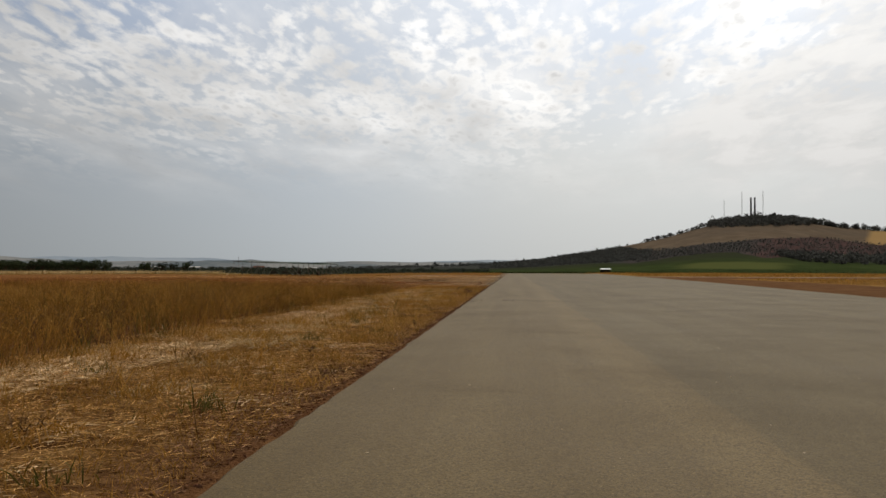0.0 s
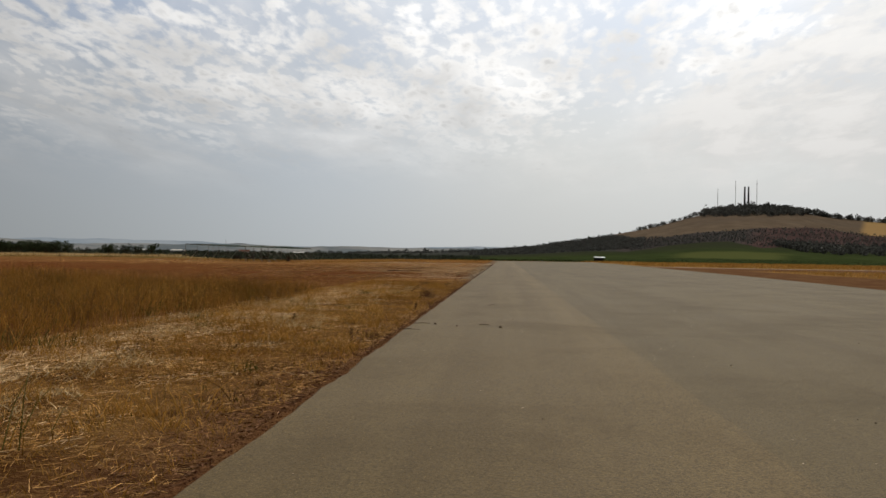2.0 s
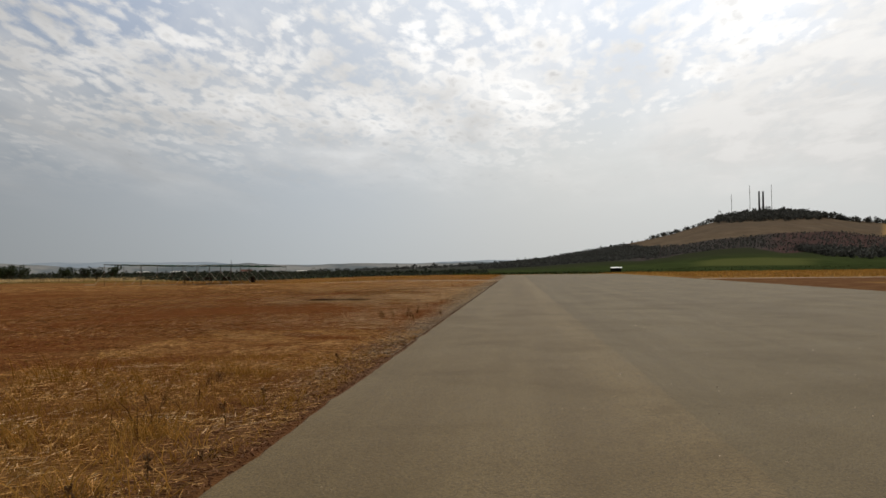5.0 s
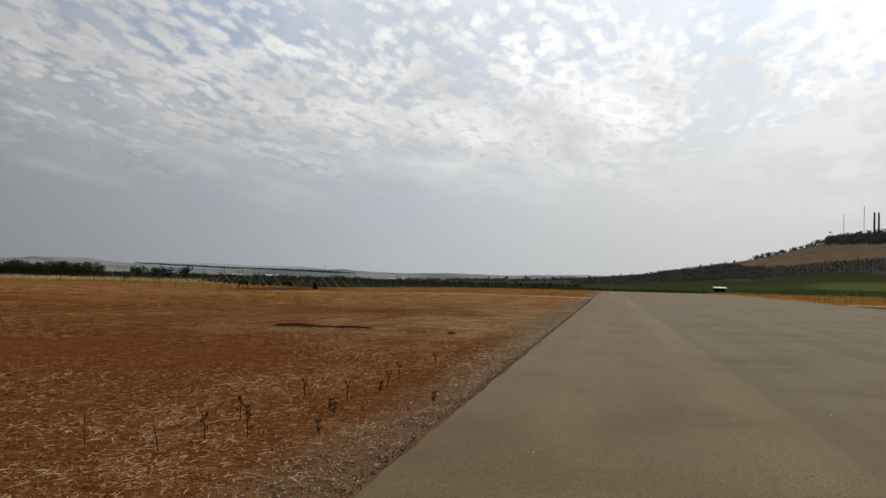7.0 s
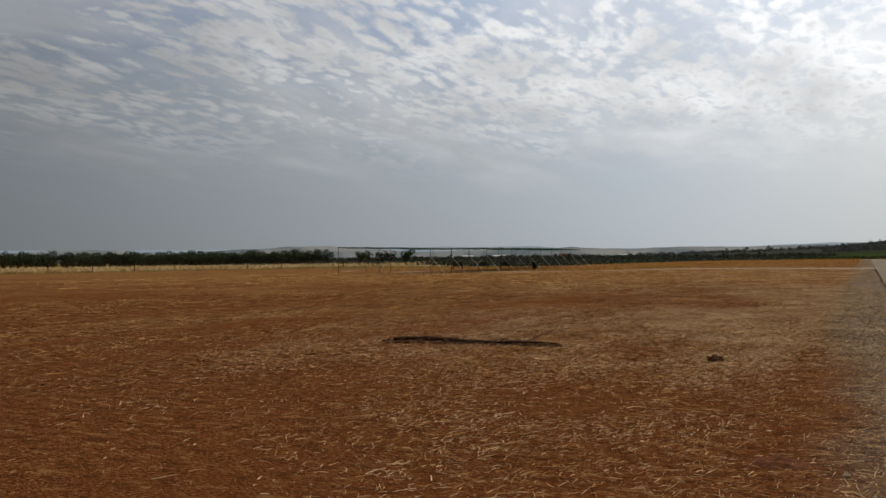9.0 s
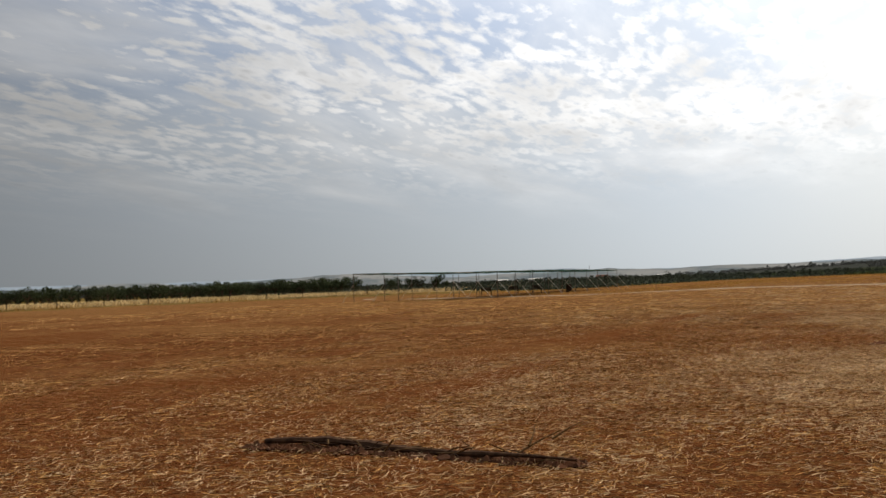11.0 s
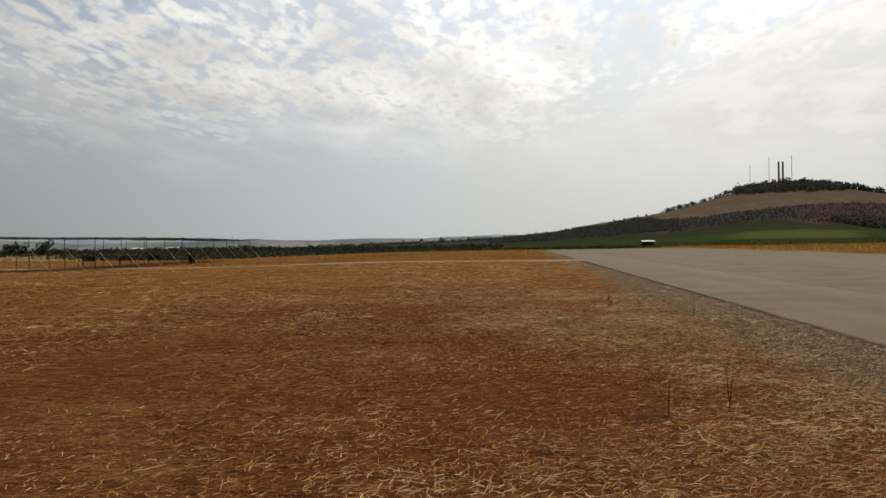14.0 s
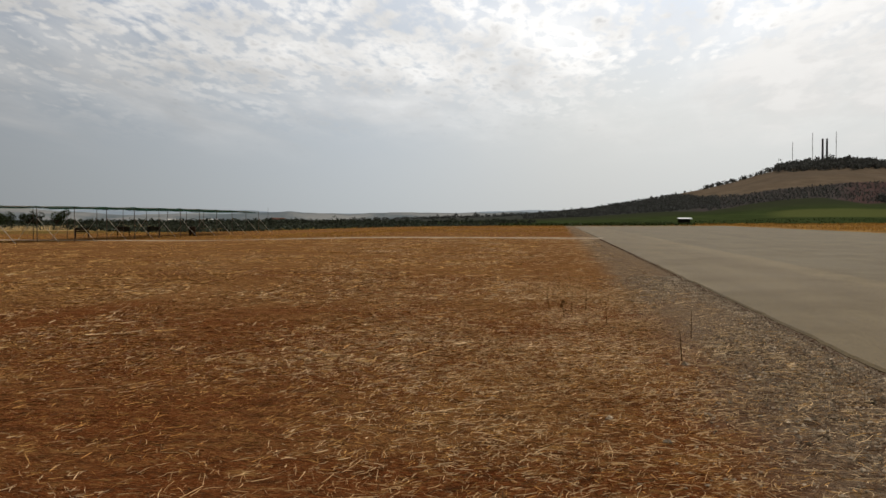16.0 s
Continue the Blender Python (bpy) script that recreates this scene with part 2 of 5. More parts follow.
def ground_mat():
    """Red earth with cut straw; dry verge, gravel, green crop land by where they lie."""
    m, g, b, place = base_mat("ground", 0.95)
    b.inputs["Specular IOR Level"].default_value = 0.0
    xyz = g.add("ShaderNodeSeparateXYZ", Vector=place)
    x, y, _ = xyz.outputs
    warp = g.noise(place, 0.6, 4.0, 0.6)
    w1 = g.math("MULTIPLY", g.math("SUBTRACT", warp, 0.5), 3.0)
    big = g.noise(place, 0.11, 5.0, 0.62, 0.3)
    mid = g.noise(g.scaled(place, (0.55, 1.0, 1.0)), 0.9, 5.0, 0.65, 0.3)
    fine = g.noise(g.scaled(place, (1.0, 1.7, 1.0), (0, 0, 0), 0.5), 22.0, 4.0, 0.7)
    grit = g.noise(place, 90.0, 3.0, 0.7)
    soil = g.mix(g.step(fine, 0.3, 0.75), (0.070, 0.020, 0.006), (0.180, 0.055, 0.016))
    straw = g.mix(g.step(grit, 0.3, 0.7), (0.125, 0.050, 0.015), (0.250, 0.122, 0.044))
    # how much straw lies: banks of it, more of it far off
    much = g.math("ADD", g.math("MULTIPLY", big, 0.75), g.math("MULTIPLY", mid, 0.55))
    much = g.math("ADD", much, g.math("MULTIPLY", fine, 0.35))
    much = g.math("ADD", much, g.step(y, 86.0, 140.0, 0.0, 0.22))
    much = g.math("SUBTRACT", much, g.math("MULTIPLY", g.step(g.vec("DISTANCE", g.scaled(place, (1, 0.8, 0)), (-8.5, 62.0, 0.0)), 2.0, 15.0, 1.0, 0.0), 0.17))
    col = g.mix(g.step(much, 0.78, 1.02), soil, straw)
    # dry verge beside the runway, in the first part
    xv = g.math("ADD", x, w1)
    yv = g.math("ADD", y, g.math("MULTIPLY", w1, 3.0))
    verge = g.math("MULTIPLY", g.step(xv, -7.5, -4.0), g.step(yv, 62.0, 48.0))
    dry = g.mix(g.step(mid, 0.40, 0.62), (0.070, 0.030, 0.009), (0.20, 0.105, 0.034))
    dry = g.mix(g.math("MULTIPLY", g.step(grit, 0.4, 0.7), 0.5), dry, (0.055, 0.026, 0.009))
    # red-brown litter next to the asphalt
    dry = g.mix(g.math("MULTIPLY", g.step(g.math("ADD", x, g.math("MULTIPLY", w1, 0.3)), -1.1, -0.4), 0.75), dry, g.mix(g.step(fine, 0.35, 0.65), (0.060, 0.025, 0.011), (0.170, 0.082, 0.038)))
    col = g.mix(verge, col, dry)
    # grey gravel along the edge of the asphalt
    xg = g.math("ADD", x, g.math("MULTIPLY", w1, 0.35))
    xg = g.math("SUBTRACT", xg, g.step(y, 80.0, 96.0, 0.65, 0.0))
    grav = g.math("MULTIPLY", g.step(xg, -1.85, -0.95), g.step(x, 0.5, 0.2))
    grav = g.math("MULTIPLY", grav, g.step(yv, 50.0, 62.0))
    stones = g.mix(g.step(grit, 0.35, 0.65), (0.075, 0.055, 0.036), (0.235, 0.187, 0.132))
    col = g.mix(g.math("MULTIPLY", grav, g.step(y, 70.0, 92.0, 0.45, 0.85)), col, stones)
    # reddish shoulder on the other side, then dry grass
    xr = g.math("ADD", x, g.math("MULTIPLY", w1, 0.6))
    should = g.mix(g.step(mid, 0.4, 0.7), (0.105, 0.052, 0.026), (0.165, 0.090, 0.042))
    col = g.mix(g.step(x, 10.0, 11.0), col, should)
    beyond = g.math("MAXIMUM", g.math("MULTIPLY", g.step(xr, 29.5, 31.5), g.step(yv, 124.0, 116.0)), g.math("MULTIPLY", g.step(y, 151.0, 153.0), g.step(x, 10.0, 11.0)))
    col = g.mix(beyond, col, g.mix(g.step(big, 0.42, 0.60), (0.150, 0.076, 0.025), (0.245, 0.138, 0.045)))
    # crop land beyond the far end and to the right
    crop = g.mix(g.step(mid, 0.35, 0.7), (0.020, 0.032, 0.008), (0.042, 0.054, 0.015))
    green = g.step(g.math("SUBTRACT", g.math("ADD", y, g.math("MULTIPLY", w1, 4.0)), g.step(x, 20.0, 27.0, 0.0, 112.0)), 262.0, 275.0)
    low_edge = g.math("MAXIMUM", g.math("ADD", g.math("MULTIPLY", g.math("MINIMUM", g.math("ADD", x, 20.0), 0.0), 1.6), 262.0), 208.0)
    scrub = g.math("MULTIPLY", g.step(g.math("SUBTRACT", g.math("ADD", y, w1), low_edge), -2.0, 4.0), g.math("MULTIPLY", g.step(x, -18.0, -22.0), g.step(x, -112.0, -104.0)))
    green = g.math("MAXIMUM", green, scrub)
    col = g.mix(green, col, crop)
    far = g.mix(g.step(g.noise(place, 0.006, 4.0, 0.6), 0.42, 0.6), (0.03, 0.04, 0.016), (0.12, 0.09, 0.045))
    col = g.mix(g.step(y, 520.0, 640.0), col, far)
    off = g.math("SUBTRACT", g.math("MULTIPLY", g.math("ADD", x, 112.0), 0.8967), g.math("MULTIPLY", g.math("SUBTRACT", y, 116.0), 0.4427))
    off = g.math("ADD", off, w1)
    col = g.mix(g.math("MULTIPLY", g.step(off, 17.0, 11.0), g.step(x, -44.0, -50.0)), col, g.mix(g.step(big, 0.4, 0.6), (0.165, 0.085, 0.024), (0.105, 0.088, 0.024)))
    col = g.mix(g.math("MULTIPLY", g.math("MULTIPLY", g.step(off, 1.0, -0.5), g.step(y, 240.0, 225.0)), g.step(x, -62.0, -68.0)), col, (0.40, 0.285, 0.13))
    chaff = g.noise(g.scaled(place, (0.45, 1.3, 1.0), (0, 0, 0), 0.25), 55.0, 3.0, 0.75)
    near_field = g.math("MULTIPLY", g.step(x, 0.0, -0.3), g.step(y, 260.0, 200.0))
    col = g.mix(g.math("MULTIPLY", g.math("MULTIPLY", g.step(chaff, 0.54, 0.64), 0.7), near_field), col, (0.31, 0.172, 0.070))
    col = g.mix(g.math("MULTIPLY", g.math("MULTIPLY", g.step(chaff, 0.47, 0.37), 0.7), near_field), col, (0.035, 0.014, 0.006))
    lumps = g.noise(g.scaled(place, (0.5, 1.1, 1.0), (0, 0, 0), 0.2), 7.0, 4.0, 0.7)
    col = g.mix(g.math("MULTIPLY", g.math("MULTIPLY", g.step(lumps, 0.54, 0.66), 0.45), near_field), col, (0.27, 0.150, 0.050))
    col = g.mix(g.math("MULTIPLY", g.math("MULTIPLY", g.step(lumps, 0.48, 0.38), 0.6), near_field), col, (0.050, 0.020, 0.008))
    g.put(b.inputs["Base Color"], col)
    bump(g, b, g.math("ADD", g.math("MULTIPLY", fine, 1.0), g.math("MULTIPLY", grit, 0.4)), 0.7, 0.04)
    return m


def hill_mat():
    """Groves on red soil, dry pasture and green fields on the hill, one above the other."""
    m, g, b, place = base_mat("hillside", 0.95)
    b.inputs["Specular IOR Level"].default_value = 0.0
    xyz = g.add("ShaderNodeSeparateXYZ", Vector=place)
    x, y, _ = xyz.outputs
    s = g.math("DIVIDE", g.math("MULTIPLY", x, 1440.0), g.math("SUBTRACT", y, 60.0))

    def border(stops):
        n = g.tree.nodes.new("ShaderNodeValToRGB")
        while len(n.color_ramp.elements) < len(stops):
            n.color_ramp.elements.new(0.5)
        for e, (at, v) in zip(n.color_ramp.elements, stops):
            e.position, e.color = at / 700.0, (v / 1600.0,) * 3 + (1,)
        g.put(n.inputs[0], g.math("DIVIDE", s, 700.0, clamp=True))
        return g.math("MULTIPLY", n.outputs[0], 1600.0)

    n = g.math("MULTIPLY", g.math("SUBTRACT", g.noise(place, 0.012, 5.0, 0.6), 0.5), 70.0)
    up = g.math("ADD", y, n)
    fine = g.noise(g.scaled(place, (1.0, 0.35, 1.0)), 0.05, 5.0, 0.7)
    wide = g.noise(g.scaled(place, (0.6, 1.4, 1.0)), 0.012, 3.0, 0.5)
    # field tones below are lightened and greyed to stand for haze
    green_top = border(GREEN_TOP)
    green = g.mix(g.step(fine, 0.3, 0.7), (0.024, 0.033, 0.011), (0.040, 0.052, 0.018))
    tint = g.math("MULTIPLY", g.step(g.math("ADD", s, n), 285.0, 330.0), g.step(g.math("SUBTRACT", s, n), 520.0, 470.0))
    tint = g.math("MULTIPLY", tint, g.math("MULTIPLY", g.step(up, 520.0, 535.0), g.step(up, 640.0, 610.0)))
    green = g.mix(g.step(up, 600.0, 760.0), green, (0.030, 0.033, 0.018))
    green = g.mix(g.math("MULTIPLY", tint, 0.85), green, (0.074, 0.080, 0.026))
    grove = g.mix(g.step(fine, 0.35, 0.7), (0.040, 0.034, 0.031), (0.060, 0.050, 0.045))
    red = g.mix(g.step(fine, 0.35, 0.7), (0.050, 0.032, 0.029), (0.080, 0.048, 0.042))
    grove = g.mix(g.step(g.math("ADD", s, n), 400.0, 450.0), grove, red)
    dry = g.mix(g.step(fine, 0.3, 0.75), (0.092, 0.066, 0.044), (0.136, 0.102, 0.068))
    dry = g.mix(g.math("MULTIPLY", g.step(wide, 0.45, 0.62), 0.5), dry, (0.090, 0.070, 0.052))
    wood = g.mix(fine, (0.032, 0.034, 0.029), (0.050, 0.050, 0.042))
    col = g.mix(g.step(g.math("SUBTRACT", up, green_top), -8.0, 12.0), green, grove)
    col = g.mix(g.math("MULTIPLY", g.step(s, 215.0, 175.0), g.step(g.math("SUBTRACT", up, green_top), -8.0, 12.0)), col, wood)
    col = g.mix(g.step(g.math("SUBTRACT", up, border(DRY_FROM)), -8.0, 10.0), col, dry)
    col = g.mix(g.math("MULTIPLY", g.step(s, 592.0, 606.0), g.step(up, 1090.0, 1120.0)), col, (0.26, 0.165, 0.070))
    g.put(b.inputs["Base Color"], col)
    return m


# where the fields of the hill meet: place along the ridge, distance from the start
GREEN_TOP = [(0, 860), (48, 845), (144, 815), (215, 730), (285, 790), (390, 790), (450, 700), (500, 735), (559, 815), (640, 840)]
DRY_FROM = [(0, 1590), (165, 1560), (192, 1400), (219, 1190), (280, 1020), (377, 975), (450, 1040), (540, 1175), (600, 1120)]

M = {
    "ground": ground_mat(),
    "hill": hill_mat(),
    "lane_a": asphalt_mat("worn_asphalt", (0.110, 0.073, 0.027), (0.141, 0.097, 0.039)),
    "lane_b": asphalt_mat("grey_asphalt", (0.096, 0.066, 0.025), (0.125, 0.089, 0.037)),
    "path": plain("pale_dust", (0.27, 0.205, 0.14), (0.38, 0.30, 0.21), 0.6, 0.95),
    "straw": plain("straw", (0.30, 0.140, 0.034), (0.56, 0.320, 0.100), 0.7, 0.7, 0, 0.62),
    "straw_pale": plain("pale_straw", (0.52, 0.330, 0.145), (0.80, 0.580, 0.330), 0.7, 0.65, 0, 0.3),
    "straw_gold": plain("golden_straw", (0.47, 0.240, 0.066), (0.71, 0.430, 0.160), 0.7, 0.7, 0, 0.4),
    "straw_dark": plain("rotted_straw", (0.050, 0.022, 0.008), (0.120, 0.058, 0.020), 0.7, 0.8, 0, 0.4),
    "grass": plain("dry_grass", (0.110, 0.054, 0.010), (0.46, 0.232, 0.046), 0.55, 0.8, 0, 0.4, 0.25),
    "grass_gold": plain("golden_grass", (0.30, 0.146, 0.027), (0.53, 0.300, 0.075), 0.1, 0.8, 0, 0.35, 0.25),
    "grass_pale": plain("bleached_grass", (0.46, 0.33, 0.15), (0.64, 0.49, 0.26), 0.15, 0.8, 0, 0.3, 0.25),
    "grass_green": plain("green_grass", (0.055, 0.062, 0.014), (0.115, 0.100, 0.026), 0.4, 0.8, 0, 0.4, 0.25),
    "litter": plain("leaf_litter", (0.105, 0.046, 0.020), (0.25, 0.135, 0.070), 5, 0.9, 0, 0.5),
    "weed": plain("dry_weed", (0.085, 0.048, 0.022), (0.19, 0.112, 0.052), 20, 0.85),
    "gravel": plain("gravel", (0.20, 0.148, 0.092), (0.45, 0.355, 0.245), 3.0, 0.85, 0, 0.5),
    "bark": plain("bark", (0.045, 0.030, 0.020), (0.11, 0.078, 0.052), 9, 0.9),
    "charred": plain("rotten_wood", (0.035, 0.020, 0.013), (0.11, 0.062, 0.036), 12, 0.95),
    "red_earth": plain("red_earth", (0.070, 0.024, 0.010), (0.125, 0.046, 0.018), 25, 0.95),
    "earth": plain("dark_earth", (0.05, 0.024, 0.013), (0.12, 0.05, 0.024), 8, 0.95),
    "olive": foliage("olive_leaf", (0.026, 0.036, 0.016), (0.075, 0.088, 0.042)),
    "pine": foliage("dark_leaf", (0.016, 0.022, 0.011), (0.045, 0.052, 0.026)),
    # far woods: the haze of distance is painted in as a paler leaf tone
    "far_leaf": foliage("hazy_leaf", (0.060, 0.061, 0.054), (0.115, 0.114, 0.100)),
    # green greyed with air haze, painted into the leaf colour
    "plain_leaf": foliage("plain_haze_leaf", (0.032, 0.039, 0.026), (0.076, 0.084, 0.058)),
    "crop": foliage("crop_leaf", (0.032, 0.045, 0.014), (0.064, 0.078, 0.028)),
    "net": plain("green_net", (0.018, 0.075, 0.046), (0.040, 0.130, 0.080), 3, 0.8, 0, 0, 0.3),
    "steel": plain("rusty_steel", (0.09, 0.07, 0.055), (0.19, 0.15, 0.12), 14, 0.6, 0.4),
    "pole": plain("pale_pole", (0.40, 0.36, 0.28), (0.56, 0.52, 0.43), 6, 0.6),
    "wood": plain("old_wood", (0.026, 0.017, 0.012), (0.060, 0.038, 0.024), 12, 0.85),
    "white": plain("white_sheet", (0.70, 0.70, 0.68), (0.82, 0.82, 0.80), 3, 0.5),
    "dark": plain("dark_wall", (0.030, 0.028, 0.026), (0.060, 0.055, 0.050), 5, 0.8),
    "wall": plain("rendered_wall", (0.50, 0.47, 0.42), (0.62, 0.59, 0.54), 0.6, 0.85),
    "roof": plain("tile_roof", (0.10, 0.050, 0.036), (0.17, 0.085, 0.06), 1.0, 0.85),
    "concrete": plain("dark_concrete", (0.055, 0.050, 0.048), (0.095, 0.088, 0.083), 0.6, 0.9),
    "mast": plain("mast_steel", (0.20, 0.17, 0.16), (0.30, 0.25, 0.24), 0.5, 0.5, 0.3),
}


def porous(m, share):
    """Let part of the light pass between the threads of a net."""
    g = m.node_tree
    end = g.nodes["Material Output"].inputs["Surface"]
    solid = end.links[0].from_socket
    clear, both = g.nodes.new("ShaderNodeBsdfTransparent"), g.nodes.new("ShaderNodeMixShader")
    both.inputs[0].default_value = share
    g.links.new(solid, both.inputs[1])
    g.links.new(clear.outputs[0], both.inputs[2])
    g.links.new(both.outputs[0], end)


porous(M["net"], 0.45)


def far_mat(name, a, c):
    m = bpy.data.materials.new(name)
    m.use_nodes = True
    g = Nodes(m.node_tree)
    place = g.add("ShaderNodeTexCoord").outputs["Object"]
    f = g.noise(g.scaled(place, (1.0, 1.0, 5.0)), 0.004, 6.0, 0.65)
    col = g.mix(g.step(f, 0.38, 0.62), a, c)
    # unlit: the range emits its own haze-tinted colour
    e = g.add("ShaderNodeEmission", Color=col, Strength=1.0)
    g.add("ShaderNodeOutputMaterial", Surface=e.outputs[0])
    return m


# ---------------------------------------------------------------- makers


def mesh_of(name, verts, faces, material, smooth=False):
    me = bpy.data.meshes.new(name)
    me.from_pydata([tuple(v) for v in verts], [], [tuple(f) for f in faces])
    me.materials.append(material)
    if smooth:
        me.polygons.foreach_set("use_smooth", [True] * len(me.polygons))
    me.update()
    return me


def fast_mesh(name, verts, quads, material, smooth=False):
    """Many faces of equal corner count, from arrays."""
    verts, quads = np.asarray(verts, np.float32), np.asarray(quads, np.int32)
    k = quads.shape[1]
    me = bpy.data.meshes.new(name)
    me.vertices.add(len(verts))
    me.vertices.foreach_set("co", verts.ravel())
    me.loops.add(quads.size)
    me.loops.foreach_set("vertex_index", quads.ravel())
    me.polygons.add(len(quads))
    me.polygons.foreach_set("loop_start", np.arange(len(quads), dtype=np.int32) * k)
    me.polygons.foreach_set("use_smooth", np.full(len(quads), smooth))
    me.materials.append(material)
    me.update(calc_edges=True)
    me.validate()
    return me


def part(name, data, parent, label="", m=None):
    """One mesh object under a thing or under a part."""
    if isinstance(data, tuple):
        bm, material = data
        me = bpy.data.meshes.new(name)
        bm.to_mesh(me)
        bm.free()
        me.materials.append(material)
        data = me
    ob = new(name, data)
    ob.parent = parent
    if m is not None:
        ob.matrix_basis = m
    if label:
        tagged(ob, label)
    return ob


def tube(bm, pts, radii, sides=6):
    """A tapered limb along points."""
    rings = []
    for i, p in enumerate(pts):
        a = Vector(pts[max(i - 1, 0)])
        c = Vector(pts[min(i + 1, len(pts) - 1)])
        q = (c - a).to_track_quat("Z", "Y")
        rings.append([bm.verts.new(Vector(p) + q @ Vector((math.cos(t) * radii[i], math.sin(t) * radii[i], 0)))
                      for t in (2 * math.pi * k / sides for k in range(sides))])
    for r, s in zip(rings, rings[1:]):
        for k in range(sides):
            bm.faces.new((r[k], r[(k + 1) % sides], s[(k + 1) % sides], s[k]))
    bm.faces.new(rings[0][::-1])
    bm.faces.new(rings[-1])
    return bm


def block(bm, x0, x1, y0, y1, z0, z1, edge=0.0):
    made = bmesh.ops.create_cube(bm, size=1.0, matrix=Matrix.Translation(((x0 + x1) / 2, (y0 + y1) / 2, (z0 + z1) / 2))
                                 @ Matrix.Diagonal((x1 - x0, y1 - y0, z1 - z0, 1)))
    if edge:
        bmesh.ops.bevel(bm, geom=list({e for v in made["verts"] for e in v.link_edges}), offset=edge, segments=1, affect="EDGES")
    return bm


rng = np.random.default_rng(7)


def leaf_cards(centres, size, flat=0.0):
    """Small pointed leaf sprays turned every way: verts and quads."""
    n = len(centres)
    a = rng.normal(size=(n, 3))
    a[:, 2] *= 1 - flat
    a /= np.linalg.norm(a, axis=1)[:, None] + 1e-6
    c = np.cross(a, rng.normal(size=(n, 3)))
    c /= np.linalg.norm(c, axis=1)[:, None] + 1e-6
    s = size * rng.uniform(0.6, 1.4, (n, 1))
    v = np.stack((centres - a * s, centres + c * s * 0.55, centres + a * s, centres - c * s * 0.45), 1).reshape(-1, 3)
    return v, np.arange(4 * n).reshape(-1, 4)


def blades(xy, height, width, lean, base_z=0.0):
    """Grass blades, each a bent tapering strip of two faces."""
    n = len(xy)
    h = height * rng.uniform(0.55, 1.2, n) if np.isscalar(height) else height
    t = rng.uniform(0, 2 * np.pi, n)
    side = np.stack((np.cos(t), np.sin(t), np.zeros(n)), 1) * width * rng.uniform(0.6, 1.4, (n, 1))
    u = rng.uniform(0, 2 * np.pi, n)
    away = np.stack((np.cos(u), np.sin(u), np.zeros(n)), 1) * (h * lean * rng.uniform(0.2, 1.5, n))[:, None]
    foot = np.column_stack((xy, np.full(n, base_z)))
    rise = np.zeros((n, 3))
    rise[:, 2] = h
    v = np.stack((foot - side, foot + side, foot + rise * 0.6 + away * 0.4 + side * 0.8, foot + rise * 0.6 + away * 0.4 - side * 0.8,
                  foot + rise + away + side * 0.25, foot + rise + away - side * 0.25), 1).reshape(-1, 3)
    k = np.arange(n)[:, None] * 6
    q = np.concatenate((k + [0, 1, 2, 3], k + [3, 2, 4, 5]))
    return v, q


def straws(xy, length, width, lift, bent=False):
    """Cut stalks that lie on the ground: bent strips, some tilted up."""
    n = len(xy)
    t = rng.uniform(0, 2 * np.pi, n)
    d = np.stack((np.cos(t), np.sin(t), np.zeros(n)), 1)
    nrm = np.stack((-np.sin(t), np.cos(t), np.zeros(n)), 1)
    L = (length * rng.lognormal(0, 0.5, n))[:, None]
    w = width * rng.uniform(0.6, 1.5, (n, 1))
    z = np.zeros((n, 3))
    z[:, 2] = 0.006 + lift * rng.random(n) ** 3
    mid = np.column_stack((xy, np.zeros(n)))
    bend = nrm * L * rng.normal(0, 0.10 if bent else 0.0, (n, 1))
    a = mid - d * L * 0.5 + z * rng.random((n, 1)) + [0, 0, 0.003]
    c = mid + d * L * 0.5 + z * rng.uniform(0, 2.0, (n, 1)) + [0, 0, 0.003]
    b = (a + c) / 2 + bend + [0, 0, 0.001]
    tip = np.zeros((n, 3))
    tip[:, 2] = 1
    s = (nrm * 0.8 + tip * 0.6) * w
    if not bent:
        return np.stack((a - s, a + s, c + s * 0.7, c - s * 0.7), 1).reshape(-1, 3), np.arange(4 * n).reshape(-1, 4)
    v = np.stack((a - s, a + s, b + s, b - s, c + s * 0.7, c - s * 0.7), 1).reshape(-1, 3)
    k = np.arange(n)[:, None] * 6
    return v, np.concatenate((k + [0, 1, 2, 3], k + [3, 2, 4, 5]))


def stuff(name, vq, material, label, category):
    if category in ("grass", "straw"):
        vq[0][:, 2] += ground_z(vq[0][:, 0], vq[0][:, 1])
    return tagged(new(name, fast_mesh(name, *vq, material)), label, category, kind="stuff")


def smooth01(v, lo, hi):
    t = np.clip((v - lo) / (hi - lo), 0, 1)
    return t * t * (3 - 2 * t)


RIDGE_X = [-700, -250, -150, -30, 48, 96, 135, 192, 222, 264, 309, 343, 380, 417, 490, 545, 582, 620, 850, 1100, 1500]
RIDGE_Z = [0, 3, 5, 10, 18, 26, 32.5, 43, 48, 57.5, 71, 80.5, 87, 90, 84.5, 75.5, 71.5, 68, 48, 30, 0]


def ground_z(x, y):
    """Level by the runway, with shallow dips beyond its far end and under the shade roof."""
    x, y = np.asarray(x, float), np.asarray(y, float)
    dip = smooth01(-x, 14, 32) * (1 - smooth01(-x, 56, 68)) * smooth01(y, 128, 168) * (1 - smooth01(y, 212, 250))
    return -1.0 * smooth01(y, 252, 400) - 0.36 * dip


